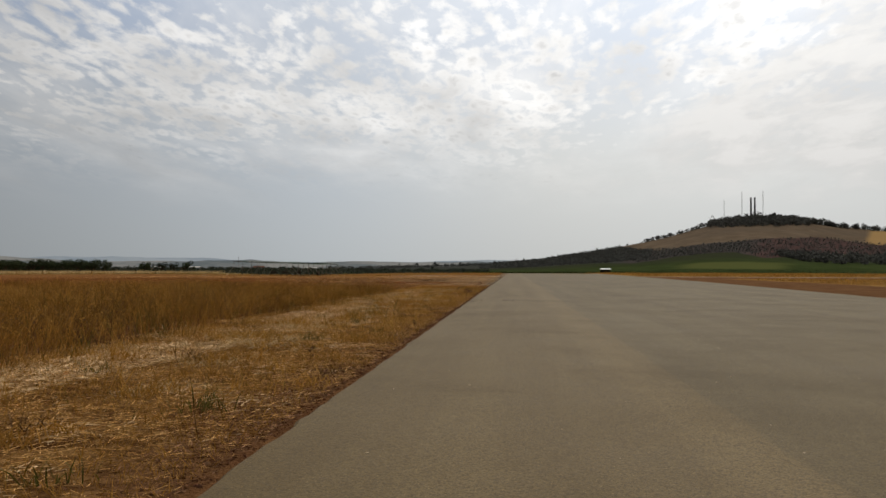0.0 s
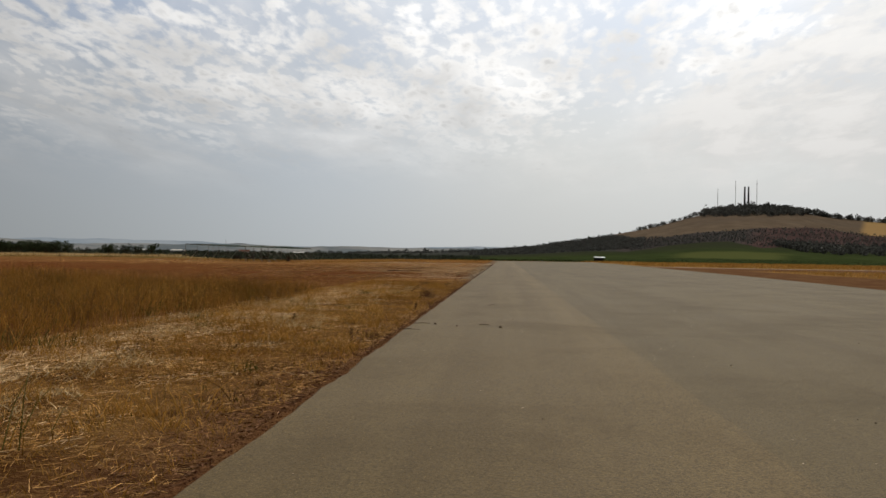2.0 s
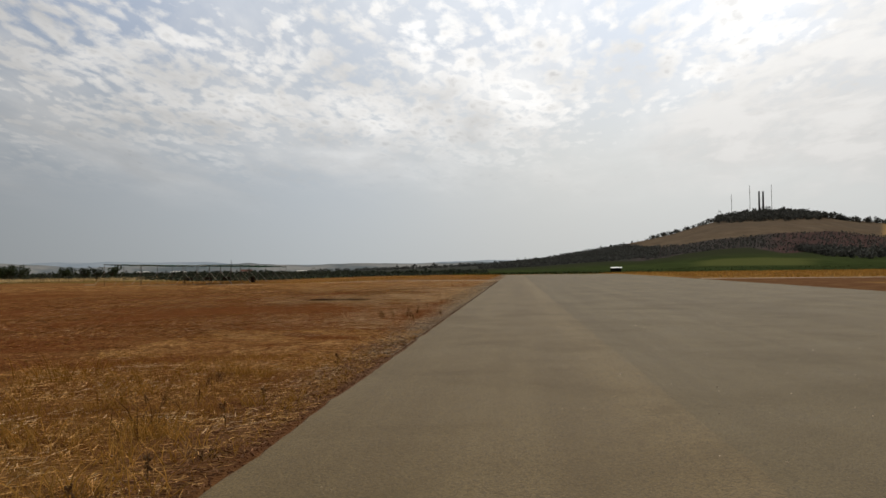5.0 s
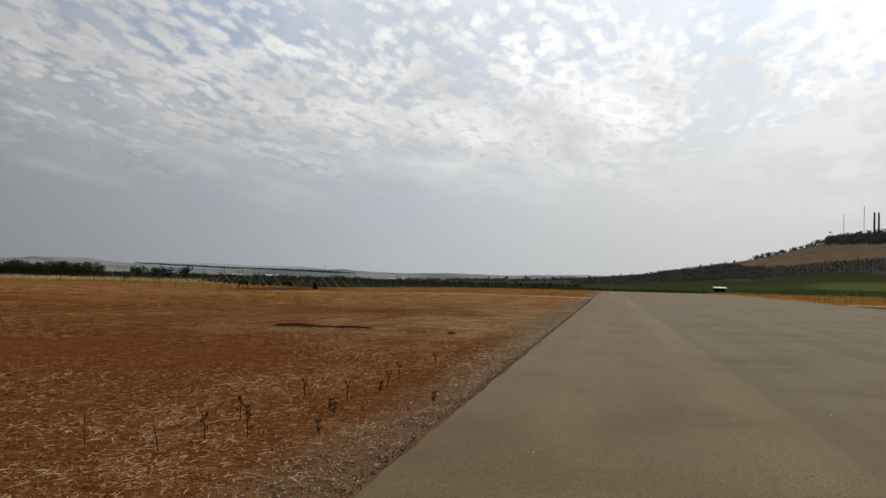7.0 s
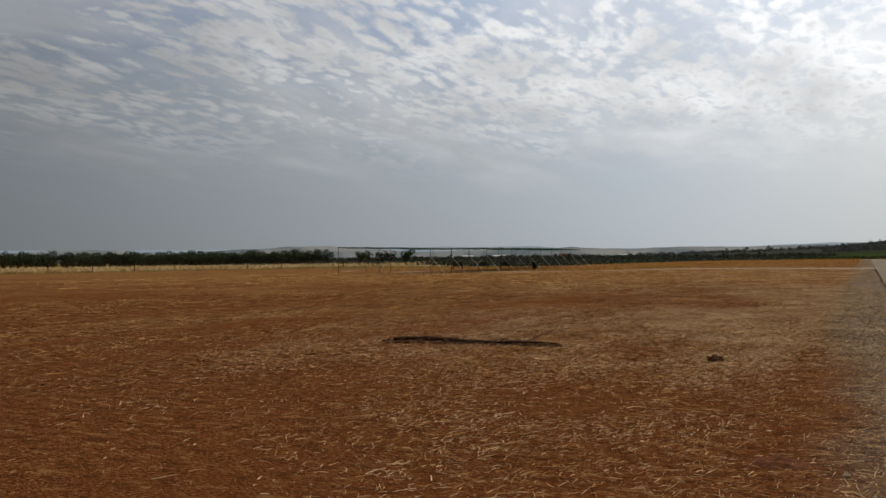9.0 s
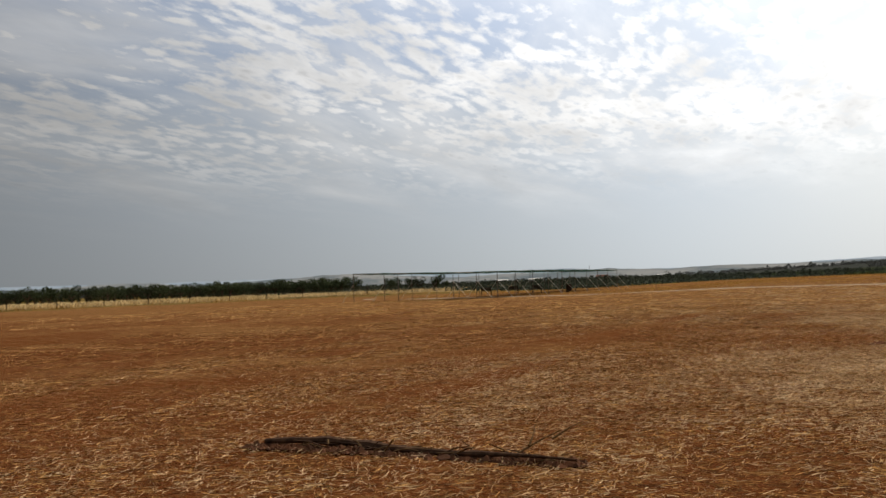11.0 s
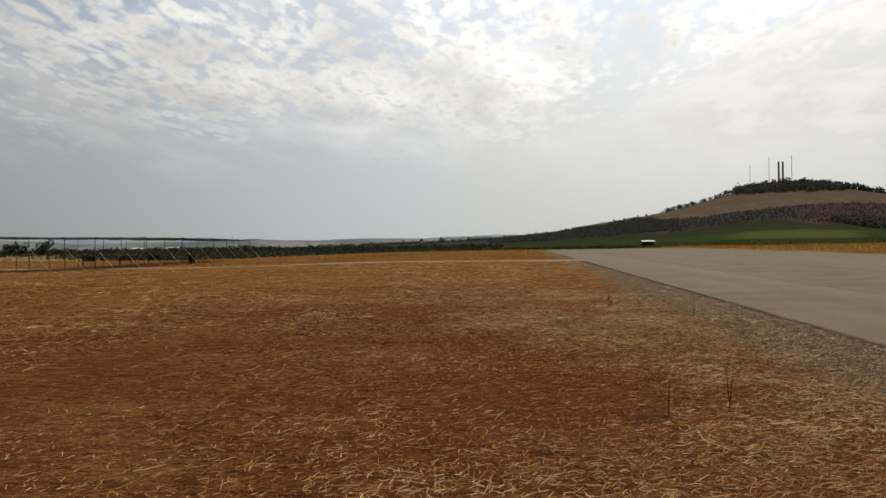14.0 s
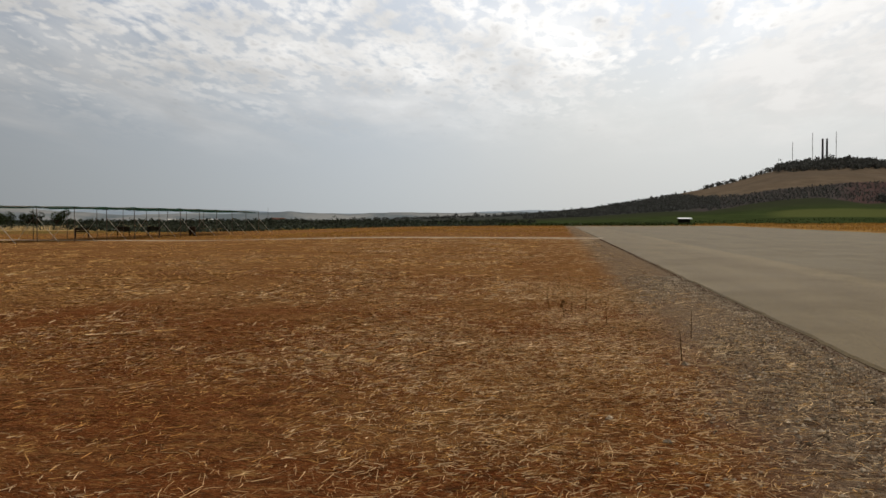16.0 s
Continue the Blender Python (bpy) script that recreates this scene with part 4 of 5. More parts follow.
def shade_roof():
    top = tagged(new("shade_canopy"), "long shade roof of green net on thin steel posts", "canopy")
    n = 12
    left = [Vector((-46.2 - 0.05 * i, 143.6 + 5.15 * i, 0)) for i in range(n)]
    right = [Vector((-38.0 - 0.2 * i, 147.0 + 5.0 * i, 0)) for i in range(n)]
    h = [2.42 if i == 0 else 2.46 - 0.006 * i for i in range(n)]
    hr = [2.20 + 0.19 * math.sin(math.pi * min(i / 11, 1) * 0.82) for i in range(n)]
    front = [left[0].lerp(right[0], 0.45)]
    for p, z, out in [(p, h[i], -1) for i, p in enumerate(left)] + [(p, hr[i], 1) for i, p in enumerate(right)] + [(front[0], 2.32, 0)]:
        bm = tube(bmesh.new(), [p + Vector((0, 0, -0.5)), p + Vector((0, 0, z))], [0.032, 0.030], 6)
        part("post", (bm, M["steel"]), top)
        if out:
            bm = tube(bmesh.new(), [p + Vector((0, 0, 1.5)), p + Vector((1.6 * out, 0.2, -0.36))], [0.017, 0.017], 5)
            part("brace", (bm, M["pole"]), top, "pale slanting brace")
    for row, hh in ((left, h), (right, hr)):
        bm = bmesh.new()
        tube(bm, [p + Vector((0, 0, hh[i])) for i, p in enumerate(row)], [0.035] * n, 5)
        part("rail", (bm, M["steel"]), top)
    for i in range(n):
        bm = tube(bmesh.new(), [left[i] + Vector((0, 0, h[i])), right[i] + Vector((0, 0, hr[i]))], [0.025, 0.025], 5)
        part("cross_wire", (bm, M["steel"]), top)
    # the net sags between the wires and hangs in folds over the rails
    v, q = [], []
    nu, nv = 12, (n - 1) * 8 + 1
    for j in range(nv):
        s = j / 8
        k = min(int(s), n - 2)
        f = s - k
        for i in range(nu + 1):
            u = i / nu
            p = left[k].lerp(left[k + 1], f).lerp(right[k].lerp(right[k + 1], f), u)
            z = (h[k] + (h[k + 1] - h[k]) * f) * (1 - u) + (hr[k] + (hr[k + 1] - hr[k]) * f) * u
            sag = 0.10 * math.sin(math.pi * f) * (1 + 0.5 * math.sin(k * 2.1)) + 0.05 * math.sin(math.pi * u)
            z += 0.06 - sag + 0.05 * noise.noise(Vector((p.x * 0.7, p.y * 0.5, 0)))
            v.append((p.x, p.y, z))
    for j in range(nv - 1):
        for i in range(nu):
            a = j * (nu + 1) + i
            q.append([a, a + 1, a + nu + 2, a + nu + 1])
    me = fast_mesh("net", v, q, M["net"], True)
    net = part("net", me, top, "sagging green shade net")
    thick = net.modifiers.new("thick", "SOLIDIFY")
    thick.thickness = 0.02
    for row, hh, du in ((left, h, -1), (right, hr, 1)):
        v, q = [], []
        for j in range(nv):
            s = j / 8
            k = min(int(s), n - 2)
            f = s - k
            p = row[k].lerp(row[k + 1], f)
            z = hh[k] + (hh[k + 1] - hh[k]) * f + 0.05 - 0.13 * math.sin(math.pi * f) * (1 + 0.5 * math.sin(k * 2.1))
            drop = 0.03 + 0.05 * abs(noise.noise(Vector((p.y * 0.35, du, 0))))
            v += [(p.x + du * 0.06, p.y, z), (p.x + du * 0.09, p.y, z - drop), (p.x + du * 0.03, p.y, z - drop), (p.x + du * 0.02, p.y, z)]
        for j in range(nv - 1):
            for i in range(4):
                q.append([4 * j + i, 4 * j + 4 + i, 4 * j + 4 + (i + 1) % 4, 4 * j + (i + 1) % 4])
        part("net_edge", fast_mesh("net_edge", v, q, M["net"], True), top)


shade_roof()


def bench(w=1.38):
    top = tagged(new("bench"), "dark weathered wooden bench with a high back", "bench", "benches under the shade roof")
    for s in (-1, 1):
        bm = bmesh.new()
        block(bm, s * w * 0.42 - 0.05, s * w * 0.42 + 0.05, -0.25, 0.28, 0.0, 0.08, 0.01)
        block(bm, s * w * 0.42 - 0.045, s * w * 0.42 + 0.045, 0.16, 0.25, 0.05, 0.96, 0.01)
        block(bm, s * w * 0.42 - 0.045, s * w * 0.42 + 0.045, -0.22, -0.13, 0.05, 0.44, 0.01)
        part("leg", (bm, M["wood"]), top)
    for i in range(4):
        part("seat_slat", (block(bmesh.new(), -w / 2, w / 2, -0.26 + i * 0.115, -0.16 + i * 0.115, 0.44, 0.48, 0.008), M["wood"]), top)
    for i in range(3):
        part("back_slat", (block(bmesh.new(), -w * 0.44, w * 0.44, 0.12, 0.155, 0.54 + i * 0.15, 0.67 + i * 0.15, 0.008), M["wood"]), top)
    return top


b0 = bench()
b0.matrix_basis = pose(-48.0, 174.4, -0.345, 0, 0, 205)
copy_thing(b0, pose(-47.7, 181.8, -0.345, 0, 0, 208))
copy_thing(b0, pose(-45.2, 183.6, -0.345, 0, 0, 200))


def bin_drum(x, y):
    top = tagged(new("waste_drum"), "rusty dark brown steel drum used as a bin", "bin")
    top.matrix_basis = pose(x, y, -0.345)
    bm = bmesh.new()
    z = [0, 0.02, 0.3, 0.32, 0.34, 0.62, 0.64, 0.66, 0.95, 0.97]
    r = [0.33, 0.35, 0.35, 0.37, 0.35, 0.35, 0.37, 0.35, 0.35, 0.365]
    tube(bm, [(0, 0, a) for a in z], r, 18)
    part("drum", (bm, M["wood"]), top)
    bm = tube(bmesh.new(), [(0, 0, 0.965), (0, 0, 0.985)], [0.37, 0.37], 18)
    part("rim", (bm, M["steel"]), top)


bin_drum(-40.4, 182.4)


def wire_fence():
    top = tagged(new("wire_fence"), "wire fence on thin posts along the dry grass", "fence")
    a, c = Vector((-112, 116, 0)), Vector((-73, 195, 0))
    n = 17
    pts = [a.lerp(c, i / (n - 1)) + Vector((random.uniform(-.1, .1), 0, 0)) for i in range(n)]
    for p in pts:
        part("post", (tube(bmesh.new(), [p + Vector((0, 0, -0.1)), p + Vector((random.uniform(-.05, .05), 0, 1.25))], [0.06, 0.05], 6), M["wood"]), top)
    for z in (0.5, 0.85, 1.15):
        part("wire", (tube(bmesh.new(), [p + Vector((0, 0, z)) for p in pts], [0.008] * n, 3), M["steel"]), top)


wire_fence()

# ---------------------------------------------------------------- dry grass, straw and stones


def field_points(n, x0, x1, y0, y1, thin=0.0, scale=0.5, seed=0.0):
    """Places in a rectangle, thinned where a slow noise is low."""
    p = np.column_stack((rng.uniform(x0, x1, n), rng.uniform(y0, y1, n)))
    if thin:
        f = np.array([noise.noise(Vector((a * scale, b * scale, seed))) for a, b in p])
        p = p[f > thin - 1 + rng.random(len(p)) * 0.6]
    return p


def grass_stand(name, n, x0, x1, y0, y1, height, material, label, thin=0.55, edge=None, width=0.007, lean=0.35, seed=1.0, scale=0.35):
    p = field_points(n, x0, x1, y0, y1, thin, scale, seed)
    if edge:
        p = p[edge(p)]
    tall = np.array([noise.noise(Vector((a * 0.45, b * 0.45, seed + 20))) for a, b in p])
    return stuff(name, blades(p, height * rng.uniform(0.5, 1.15, len(p)) * (1 + 0.55 * tall), width, lean), material, label, "grass")


def tall_edge(p):
    wob = np.array([noise.noise(Vector((b * 0.22, 4.0, a * 0.05))) for a, b in p]) * 0.9 + rng.normal(0, 0.4, len(p))
    return (p[:, 0] < -4.6 + wob - smooth01(p[:, 1], 46, 54) * 14) & (p[:, 1] < 60)


def tufts(name, n, per, x0, x1, y0, y1, height, material, label, width, lean, spread=0.11, dens=0.4, seed=1.0):
    """Grass in separate uneven tufts, with bare gaps between them."""
    c = field_points(n, x0, x1, y0, y1, dens, 0.5, seed)
    size = rng.lognormal(-0.08, 0.32, len(c))
    p = np.repeat(c, per, 0) + rng.normal(0, spread, (len(c) * per, 2))
    h = height * np.repeat(size, per) * rng.uniform(0.35, 1.1, len(p))
    keep = tall_edge(p)
    return stuff(name, blades(p[keep], h[keep], width, lean), material, label, "grass")


tufts("tall_tufts", 3000, 16, -18, -4, -4, 58, 0.50, M["grass"], "golden tufts among the tall grass", 0.0035, 0.75, 0.12, 0.4, 31.0)
tufts("dark_tufts", 3800, 14, -18, -4, -4, 58, 0.44, M["weed"], "dark brown weedy tufts among the tall grass", 0.004, 0.9, 0.13, 0.9, 33.0)
tufts("green_tufts", 1500, 14, -20, -4, -4, 58, 0.38, M["grass_green"], "greenish tufts among the tall grass", 0.004, 0.8, 0.13, 0.75, 36.0)
grass_stand("tall_grass", 46000, -16, -4, -4, 58, 0.46, M["grass"], "tall dry brown grass standing in the field", 0.45, tall_edge, 0.0035, 0.6)
grass_stand("tall_grass_far", 30000, -60, -15, -4, 60, 0.50, M["grass"], "golden dry grass further in the field", 0.35, tall_edge, 0.012, seed=3.0)
grass_stand("tall_grass_heads", 16000, -26, -4, -4, 58, 0.52, M["grass_gold"], "golden seed stems above the tall grass", 0.6, tall_edge, 0.004, 0.5, 5.0)
grass_stand("verge_grass", 95000, -5.0, -0.10, -4, 60, 0.085, M["grass_gold"], "short dry golden grass on the verge", 0.45, None, 0.0022, 1.3, 2.0, 0.9)
grass_stand("verge_tufts", 12000, -4.8, -0.12, -4, 60, 0.17, M["grass"], "tufts of brown grass on the verge", 1.05, None, 0.003, 0.6, 9.0, 1.1)
grass_stand("verge_green", 9000, -4.6, -0.3, -3, 50, 0.09, M["grass_green"], "few green blades among the dry verge", 1.05, None, 0.003, 0.6, 12.0, 0.7)
grass_stand("right_dry_grass", 16000, 31, 80, 36, 118, 0.30, M["grass_gold"], "golden dry grass beside the bare shoulder", 0.3, None, 0.018, 0.9, 4.0, 0.08)
grass_stand("right_far_grass", 70000, 27, 200, 153, 385, 0.42, M["grass_gold"], "wide golden dry field beyond the track", 0.45, None, 0.03, 0.8, 4.4, 0.05)
def before_scrub(p):
    return p[:, 1] < np.maximum(262 + 1.6 * np.minimum(p[:, 0] + 20, 0), 208)


grass_stand("end_dry_grass", 42000, -55, -1.5, 163, 258, 0.22, M["grass_gold"], "dry grass beyond the dusty track", 0.75, before_scrub, 0.012, 1.2, 6.0, 0.06)


grass_stand("tall_green", 9000, -16, -4, -4, 56, 0.42, M["grass_green"], "greenish stems among the tall grass", 0.95, tall_edge, 0.004, 0.5, 17.0, 0.3)
p = field_points(80000, -20, -4, -4, 58, 0.6, 0.35, 5.0)
p = p[tall_edge(p)]
stuff("seed_tops", leaf_cards(np.column_stack((p, 0.20 + 0.46 * rng.random(len(p)) ** 1.3)), 0.017), M["grass_gold"], "golden seed tops of the tall grass", "grass")
p = field_points(30000, -20, -4, -4, 58, 0.8, 0.5, 33.0)
p = p[tall_edge(p)]
stuff("dark_seed_tops", leaf_cards(np.column_stack((p, 0.15 + 0.40 * rng.random(len(p)) ** 1.3)), 0.017), M["weed"], "dark dried flower heads in the tall grass", "grass")


def verge_tufts(name, n, per, x0, x1, y0, y1, height, material, label, width, lean, spread, dens, seed, scale=0.8):
    """Low clumps of lodged grass, gathered in patches."""
    c = field_points(n, x0, x1, y0, y1, dens, scale, seed)
    size = rng.lognormal(-0.1, 0.4, len(c))
    p = np.repeat(c, per, 0) + rng.normal(0, spread, (len(c) * per, 2)) * np.repeat(size, per)[:, None]
    h = height * np.repeat(size, per) * rng.uniform(0.35, 1.1, len(p))
    keep = p[:, 0] < -0.06
    stuff(name, blades(p[keep], h[keep], width, lean), material, label, "grass")


verge_tufts("lodged_gold", 2600, 26, -4.6, -0.25, -3, 58, 0.17, M["grass_gold"], "golden lodged tufts on the verge", 0.0045, 1.1, 0.10, 0.95, 41.0)
verge_tufts("lodged_pale", 2000, 24, -5.0, -1.6, -3, 52, 0.075, M["grass_pale"], "bleached lodged tufts on the verge", 0.004, 2.2, 0.13, 0.95, 44.0, 0.6)
verge_tufts("lodged_dark", 420, 22, -4.6, -0.2, -3, 58, 0.14, M["weed"], "brown weedy tufts on the verge", 0.005, 0.9, 0.10, 1.05, 47.0)
verge_tufts("lodged_green", 420, 26, -4.6, -0.6, -3, 46, 0.17, M["grass_green"], "olive green tufts on the verge", 0.005, 0.8, 0.11, 1.1, 49.0)


def pale_zone(p):
    d = (p - np.array([-112.0, 116.0])) @ np.array([0.8967, -0.4427])
    return (d < -0.5) & (d > -62) & (p[:, 0] < -70) & (p[:, 1] < 240) & (p[:, 1] < 330 + p[:, 0] * 1.3)


def front_zone(p):
    d = (p - np.array([-112.0, 116.0])) @ np.array([0.8967, -0.4427])
    return (d > 0) & (d < 14 + 0 * p[:, 0])


grass_stand("bleached_grass", 95000, -195, -60, 70, 240, 0.52, M["grass_pale"], "bleached dry grass behind the wire fence", 0.0, pale_zone, 0.05, 0.7, 7.0, 0.06)
grass_stand("fence_grass", 20000, -125, -48, 90, 195, 0.42, M["grass"], "brown grass along the wire fence", 0.6, front_zone, 0.02, 0.4, 8.0, 0.07)
grass_stand("fence_green", 26000, -125, -50, 90, 185, 0.30, M["grass_green"], "greenish grass along the wire fence", 0.85, front_zone, 0.02, 0.4, 8.5, 0.06)

def fade(p, x0, x1, y0, y1, mx, my):
    """Let a strewn patch thin out towards its ragged borders."""
    dx = np.minimum(p[:, 0] - x0, x1 - p[:, 0]) / mx if mx else np.ones(len(p))
    dy = np.minimum(p[:, 1] - y0, y1 - p[:, 1]) / my if my else np.ones(len(p))
    wave = 0.35 * np.sin(p[:, 1] * 0.9 + 2 * np.sin(p[:, 1] * 0.31)) + 0.25 * np.sin(p[:, 0] * 1.7 + p[:, 1] * 0.5)
    return p[rng.random(len(p)) < np.minimum(dx, dy) + wave * (np.minimum(dx, dy) < 0.9)]


# cut straw on the field, in banks
p = np.concatenate((field_points(120000, -15, 0.0, 64, 116, 0.25, 0.9, 1.0), fade(field_points(270000, -12, 2.5, 77, 111, 0.25, 0.9, 1.0), -12, 99, 77, 111, 5.5, 7.0)))
p = p[p[:, 0] < -0.02]
p = p[rng.random(len(p)) > 0.85 * smooth01(p[:, 0], -2.0, -1.0)]


def thinned(p):
    """Barer red patches of the field."""
    bare = np.exp(-((p[:, 0] + 7.5) / 6.0) ** 2 - ((p[:, 1] - 77.5) / 7.0) ** 2) * 0.96
    bare = bare + np.exp(-((p[:, 0] + 8.2) / 4.4) ** 2 - ((p[:, 1] - 99.5) / 6.5) ** 2) * 0.86
    bare = bare + np.exp(-((p[:, 0] + 3.9) / 1.2) ** 2 - ((p[:, 1] - 98.5) / 2.5) ** 2) * 0.5
    return p[rng.random(len(p)) > bare]


p = thinned(p)
stuff("cut_straw", straws(p, 0.050, 0.0015, 0.009), M["straw"], "short cut straw strewn on red earth", "straw")
p = np.concatenate((field_points(36000, -16, -0.1, 64, 112, 0.3, 0.7, 6.0), fade(field_points(72000, -12, -0.1, 78, 111, 0.3, 0.7, 6.0), -12, 99, 78, 111, 5.5, 7.0)))
p = thinned(p)
stuff("pale_straw", straws(p, 0.050, 0.0014, 0.030, True), M["straw_pale"], "pale longer straw stalks on the field", "straw")
p = thinned(np.concatenate((field_points(34000, -15, -0.3, 64, 114, 0.3, 0.8, 11.0), fade(field_points(62000, -12, -0.3, 78, 111, 0.3, 0.8, 11.0), -12, 99, 78, 111, 5.5, 7.0))))
stuff("dark_straw", straws(p, 0.060, 0.0018, 0.008), M["straw_dark"], "dark rotted straw among the chaff", "straw")
p = fade(field_points(110000, -7.5, -0.5, 64, 116, 0.45, 1.3, 14.0), -7.5, 99, 64, 116, 5.5, 9.0)
p = thinned(np.concatenate((p, fade(field_points(60000, -3.6, -0.2, 64, 92, 0.5, 1.2, 58.0), -3.6, 99, 64, 92, 1.6, 3.0), fade(field_points(90000, -5.5, -0.4, 86, 114, 0.4, 1.3, 18.0), -5.5, 99, 86, 114, 3.0, 6.0), fade(field_points(64000, -11, -1.5, 79, 95, 0.4, 1.0, 19.0), -11, -1.5, 79, 95, 3.0, 3.5))))
p = p[rng.random(len(p)) > 0.7 * smooth01(p[:, 0], -1.8, -0.9)]
stuff("verge_chaff", straws(p, 0.046, 0.0014, 0.030, True), M["straw_pale"], "bright chaff beside the gravel edge", "straw")
p = thinned(field_points(34000, -30, -4.5, 46, 74, 0.45, 0.5, 15.0))
p2 = fade(field_points(190000, -26, -6, 74, 122, 0.78, 1.9, 21.0), -26, 99, 74, 122, 6.0, 6.0)
p2 = p2[rng.random(len(p2)) < smooth01(-p2[:, 0], 6.5, 11.0)]
p2 = thinned(p2)
stuff("wide_straw", straws(p2, 0.060, 0.0022, 0.012), M["straw_gold"], "dense cut straw over the open field", "straw")
p2 = fade(field_points(70000, -26, -6, 74, 122, 0.4, 0.8, 23.0), -26, 99, 74, 122, 6.0, 6.0)
stuff("wide_dark_straw", straws(p2, 0.060, 0.0024, 0.010), M["straw_dark"], "dark straw over the open field", "straw")
stuff("field_chaff", straws(p, 0.065, 0.0028, 0.012), M["straw"], "straw strewn on the red field", "straw")
p = field_points(26000, -30, -4.5, 46, 74, 0.5, 0.6, 16.0)
stuff("field_dark_chaff", straws(p, 0.085, 0.0028, 0.012), M["straw_dark"], "dark rotted straw on the red field", "straw")
p = thinned(field_points(2600, -14, -0.1, 64, 112, 0.7, 0.7, 6.6))
stuff("long_straw", straws(p, 0.16, 0.0020, 0.02, True), M["straw_pale"], "few long bent straw stalks on the field", "straw")
p = fade(field_points(150000, -54, 0, 104, 166, 0.85, 1.1, 2.5), -54, 99, 104, 166, 7.0, 12.0)
p = p[p[:, 0] < -3.5]
stuff("far_straw", straws(p, 0.11, 0.006, 0.03), M["straw_gold"], "straw strewn over the far field", "straw")
p = fade(field_points(40000, -16, 4, 103, 158, 0.6, 0.4, 2.8), -16, 99, 103, 158, 6.0, 6.0)
p = p[p[:, 0] < -0.5]
stuff("outer_straw", straws(p, 0.10, 0.004, 0.03), M["straw_pale"], "straw strewn on the field by the runway", "straw")
p = field_points(140000, -5.2, -0.05, -3, 66, 0.55, 0.8, 3.3)
stuff("verge_straw", straws(p, 0.08, 0.0018, 0.02), M["straw_gold"], "flattened golden straw on the verge", "straw")
p = field_points(40000, -4.6, -0.25, -3, 60, 0.9, 0.9, 53.0)
stuff("verge_pale_straw", straws(p, 0.085, 0.0024, 0.03, True), M["straw_pale"], "bleached straw lying in patches on the verge", "straw")
p = np.column_stack((-np.abs(rng.normal(0, 0.42, 26000)) - 0.03, rng.uniform(-3, 64, 26000)))
stuff("litter", straws(p, 0.035, 0.004, 0.01), M["litter"], "red-brown dry leaf litter beside the asphalt", "litter")
p = field_points(110000, -6.5, -2.6, -2, 54, 0.50, 0.3, 4.3)
p = p[np.abs(p[:, 0] + 3.6 + 0.3 * np.sin(p[:, 1] * 0.3)) < 0.75]
stuff("swath_straw", straws(p, 0.13, 0.0030, 0.035, True), M["straw_pale"], "bleached straw swath along the tall grass", "straw")


def pebbles(p, size):
    n = len(p)
    s = size * rng.lognormal(0, 0.45, (n, 1))
    o = np.array([[1, 0, 0], [0, 1, 0], [-1, 0, 0], [0, -1, 0], [0, 0, .6], [0, 0, -.6]])
    t = rng.uniform(0, 6.28, n)
    c, k = np.cos(t)[:, None], np.sin(t)[:, None]
    q = o[None] * rng.uniform(0.6, 1.4, (n, 6, 1))
    v = np.stack((q[..., 0] * c - q[..., 1] * k, q[..., 0] * k + q[..., 1] * c, q[..., 2]), -1) * s[:, None, :]
    v += np.column_stack((p, 0.2 * s[:, 0] + 0.003))[:, None, :]
    f = np.array([[0, 1, 4], [1, 2, 4], [2, 3, 4], [3, 0, 4], [1, 0, 5], [0, 3, 5]])
    return v.reshape(-1, 3), (np.arange(n)[:, None, None] * 6 + f[None]).reshape(-1, 3)


p = np.column_stack((-np.abs(rng.normal(0, 0.74, 62000)) - 0.02, rng.uniform(60, 116, 62000)))
p[:, 0] *= 0.5 + 0.5 * smooth01(p[:, 1], 80, 96)
p = p[(p[:, 0] > -2.8) & (rng.random(len(p)) < 0.38 + 0.62 * smooth01(p[:, 1], 76, 94))]
stuff("gravel", pebbles(p, 0.0075), M["gravel"], "loose grey gravel along the asphalt edge", "gravel")
p = np.column_stack((rng.uniform(0.1, 8.0, 2600), rng.uniform(0, 84, 2600)))
v, q = pebbles(p, 0.005)
v[:, 2] += 0.020
stuff("grit", (v, q), M["gravel"], "fine loose grit on the asphalt", "grit")


n = 15000
p = np.column_stack((rng.normal(-0.015, 0.045, n), rng.uniform(-3, 152, n)))
stuff("edge_crumbs", pebbles(p, 0.0055), M["earth"], "dark crumbled edge of the asphalt", "crumbs")


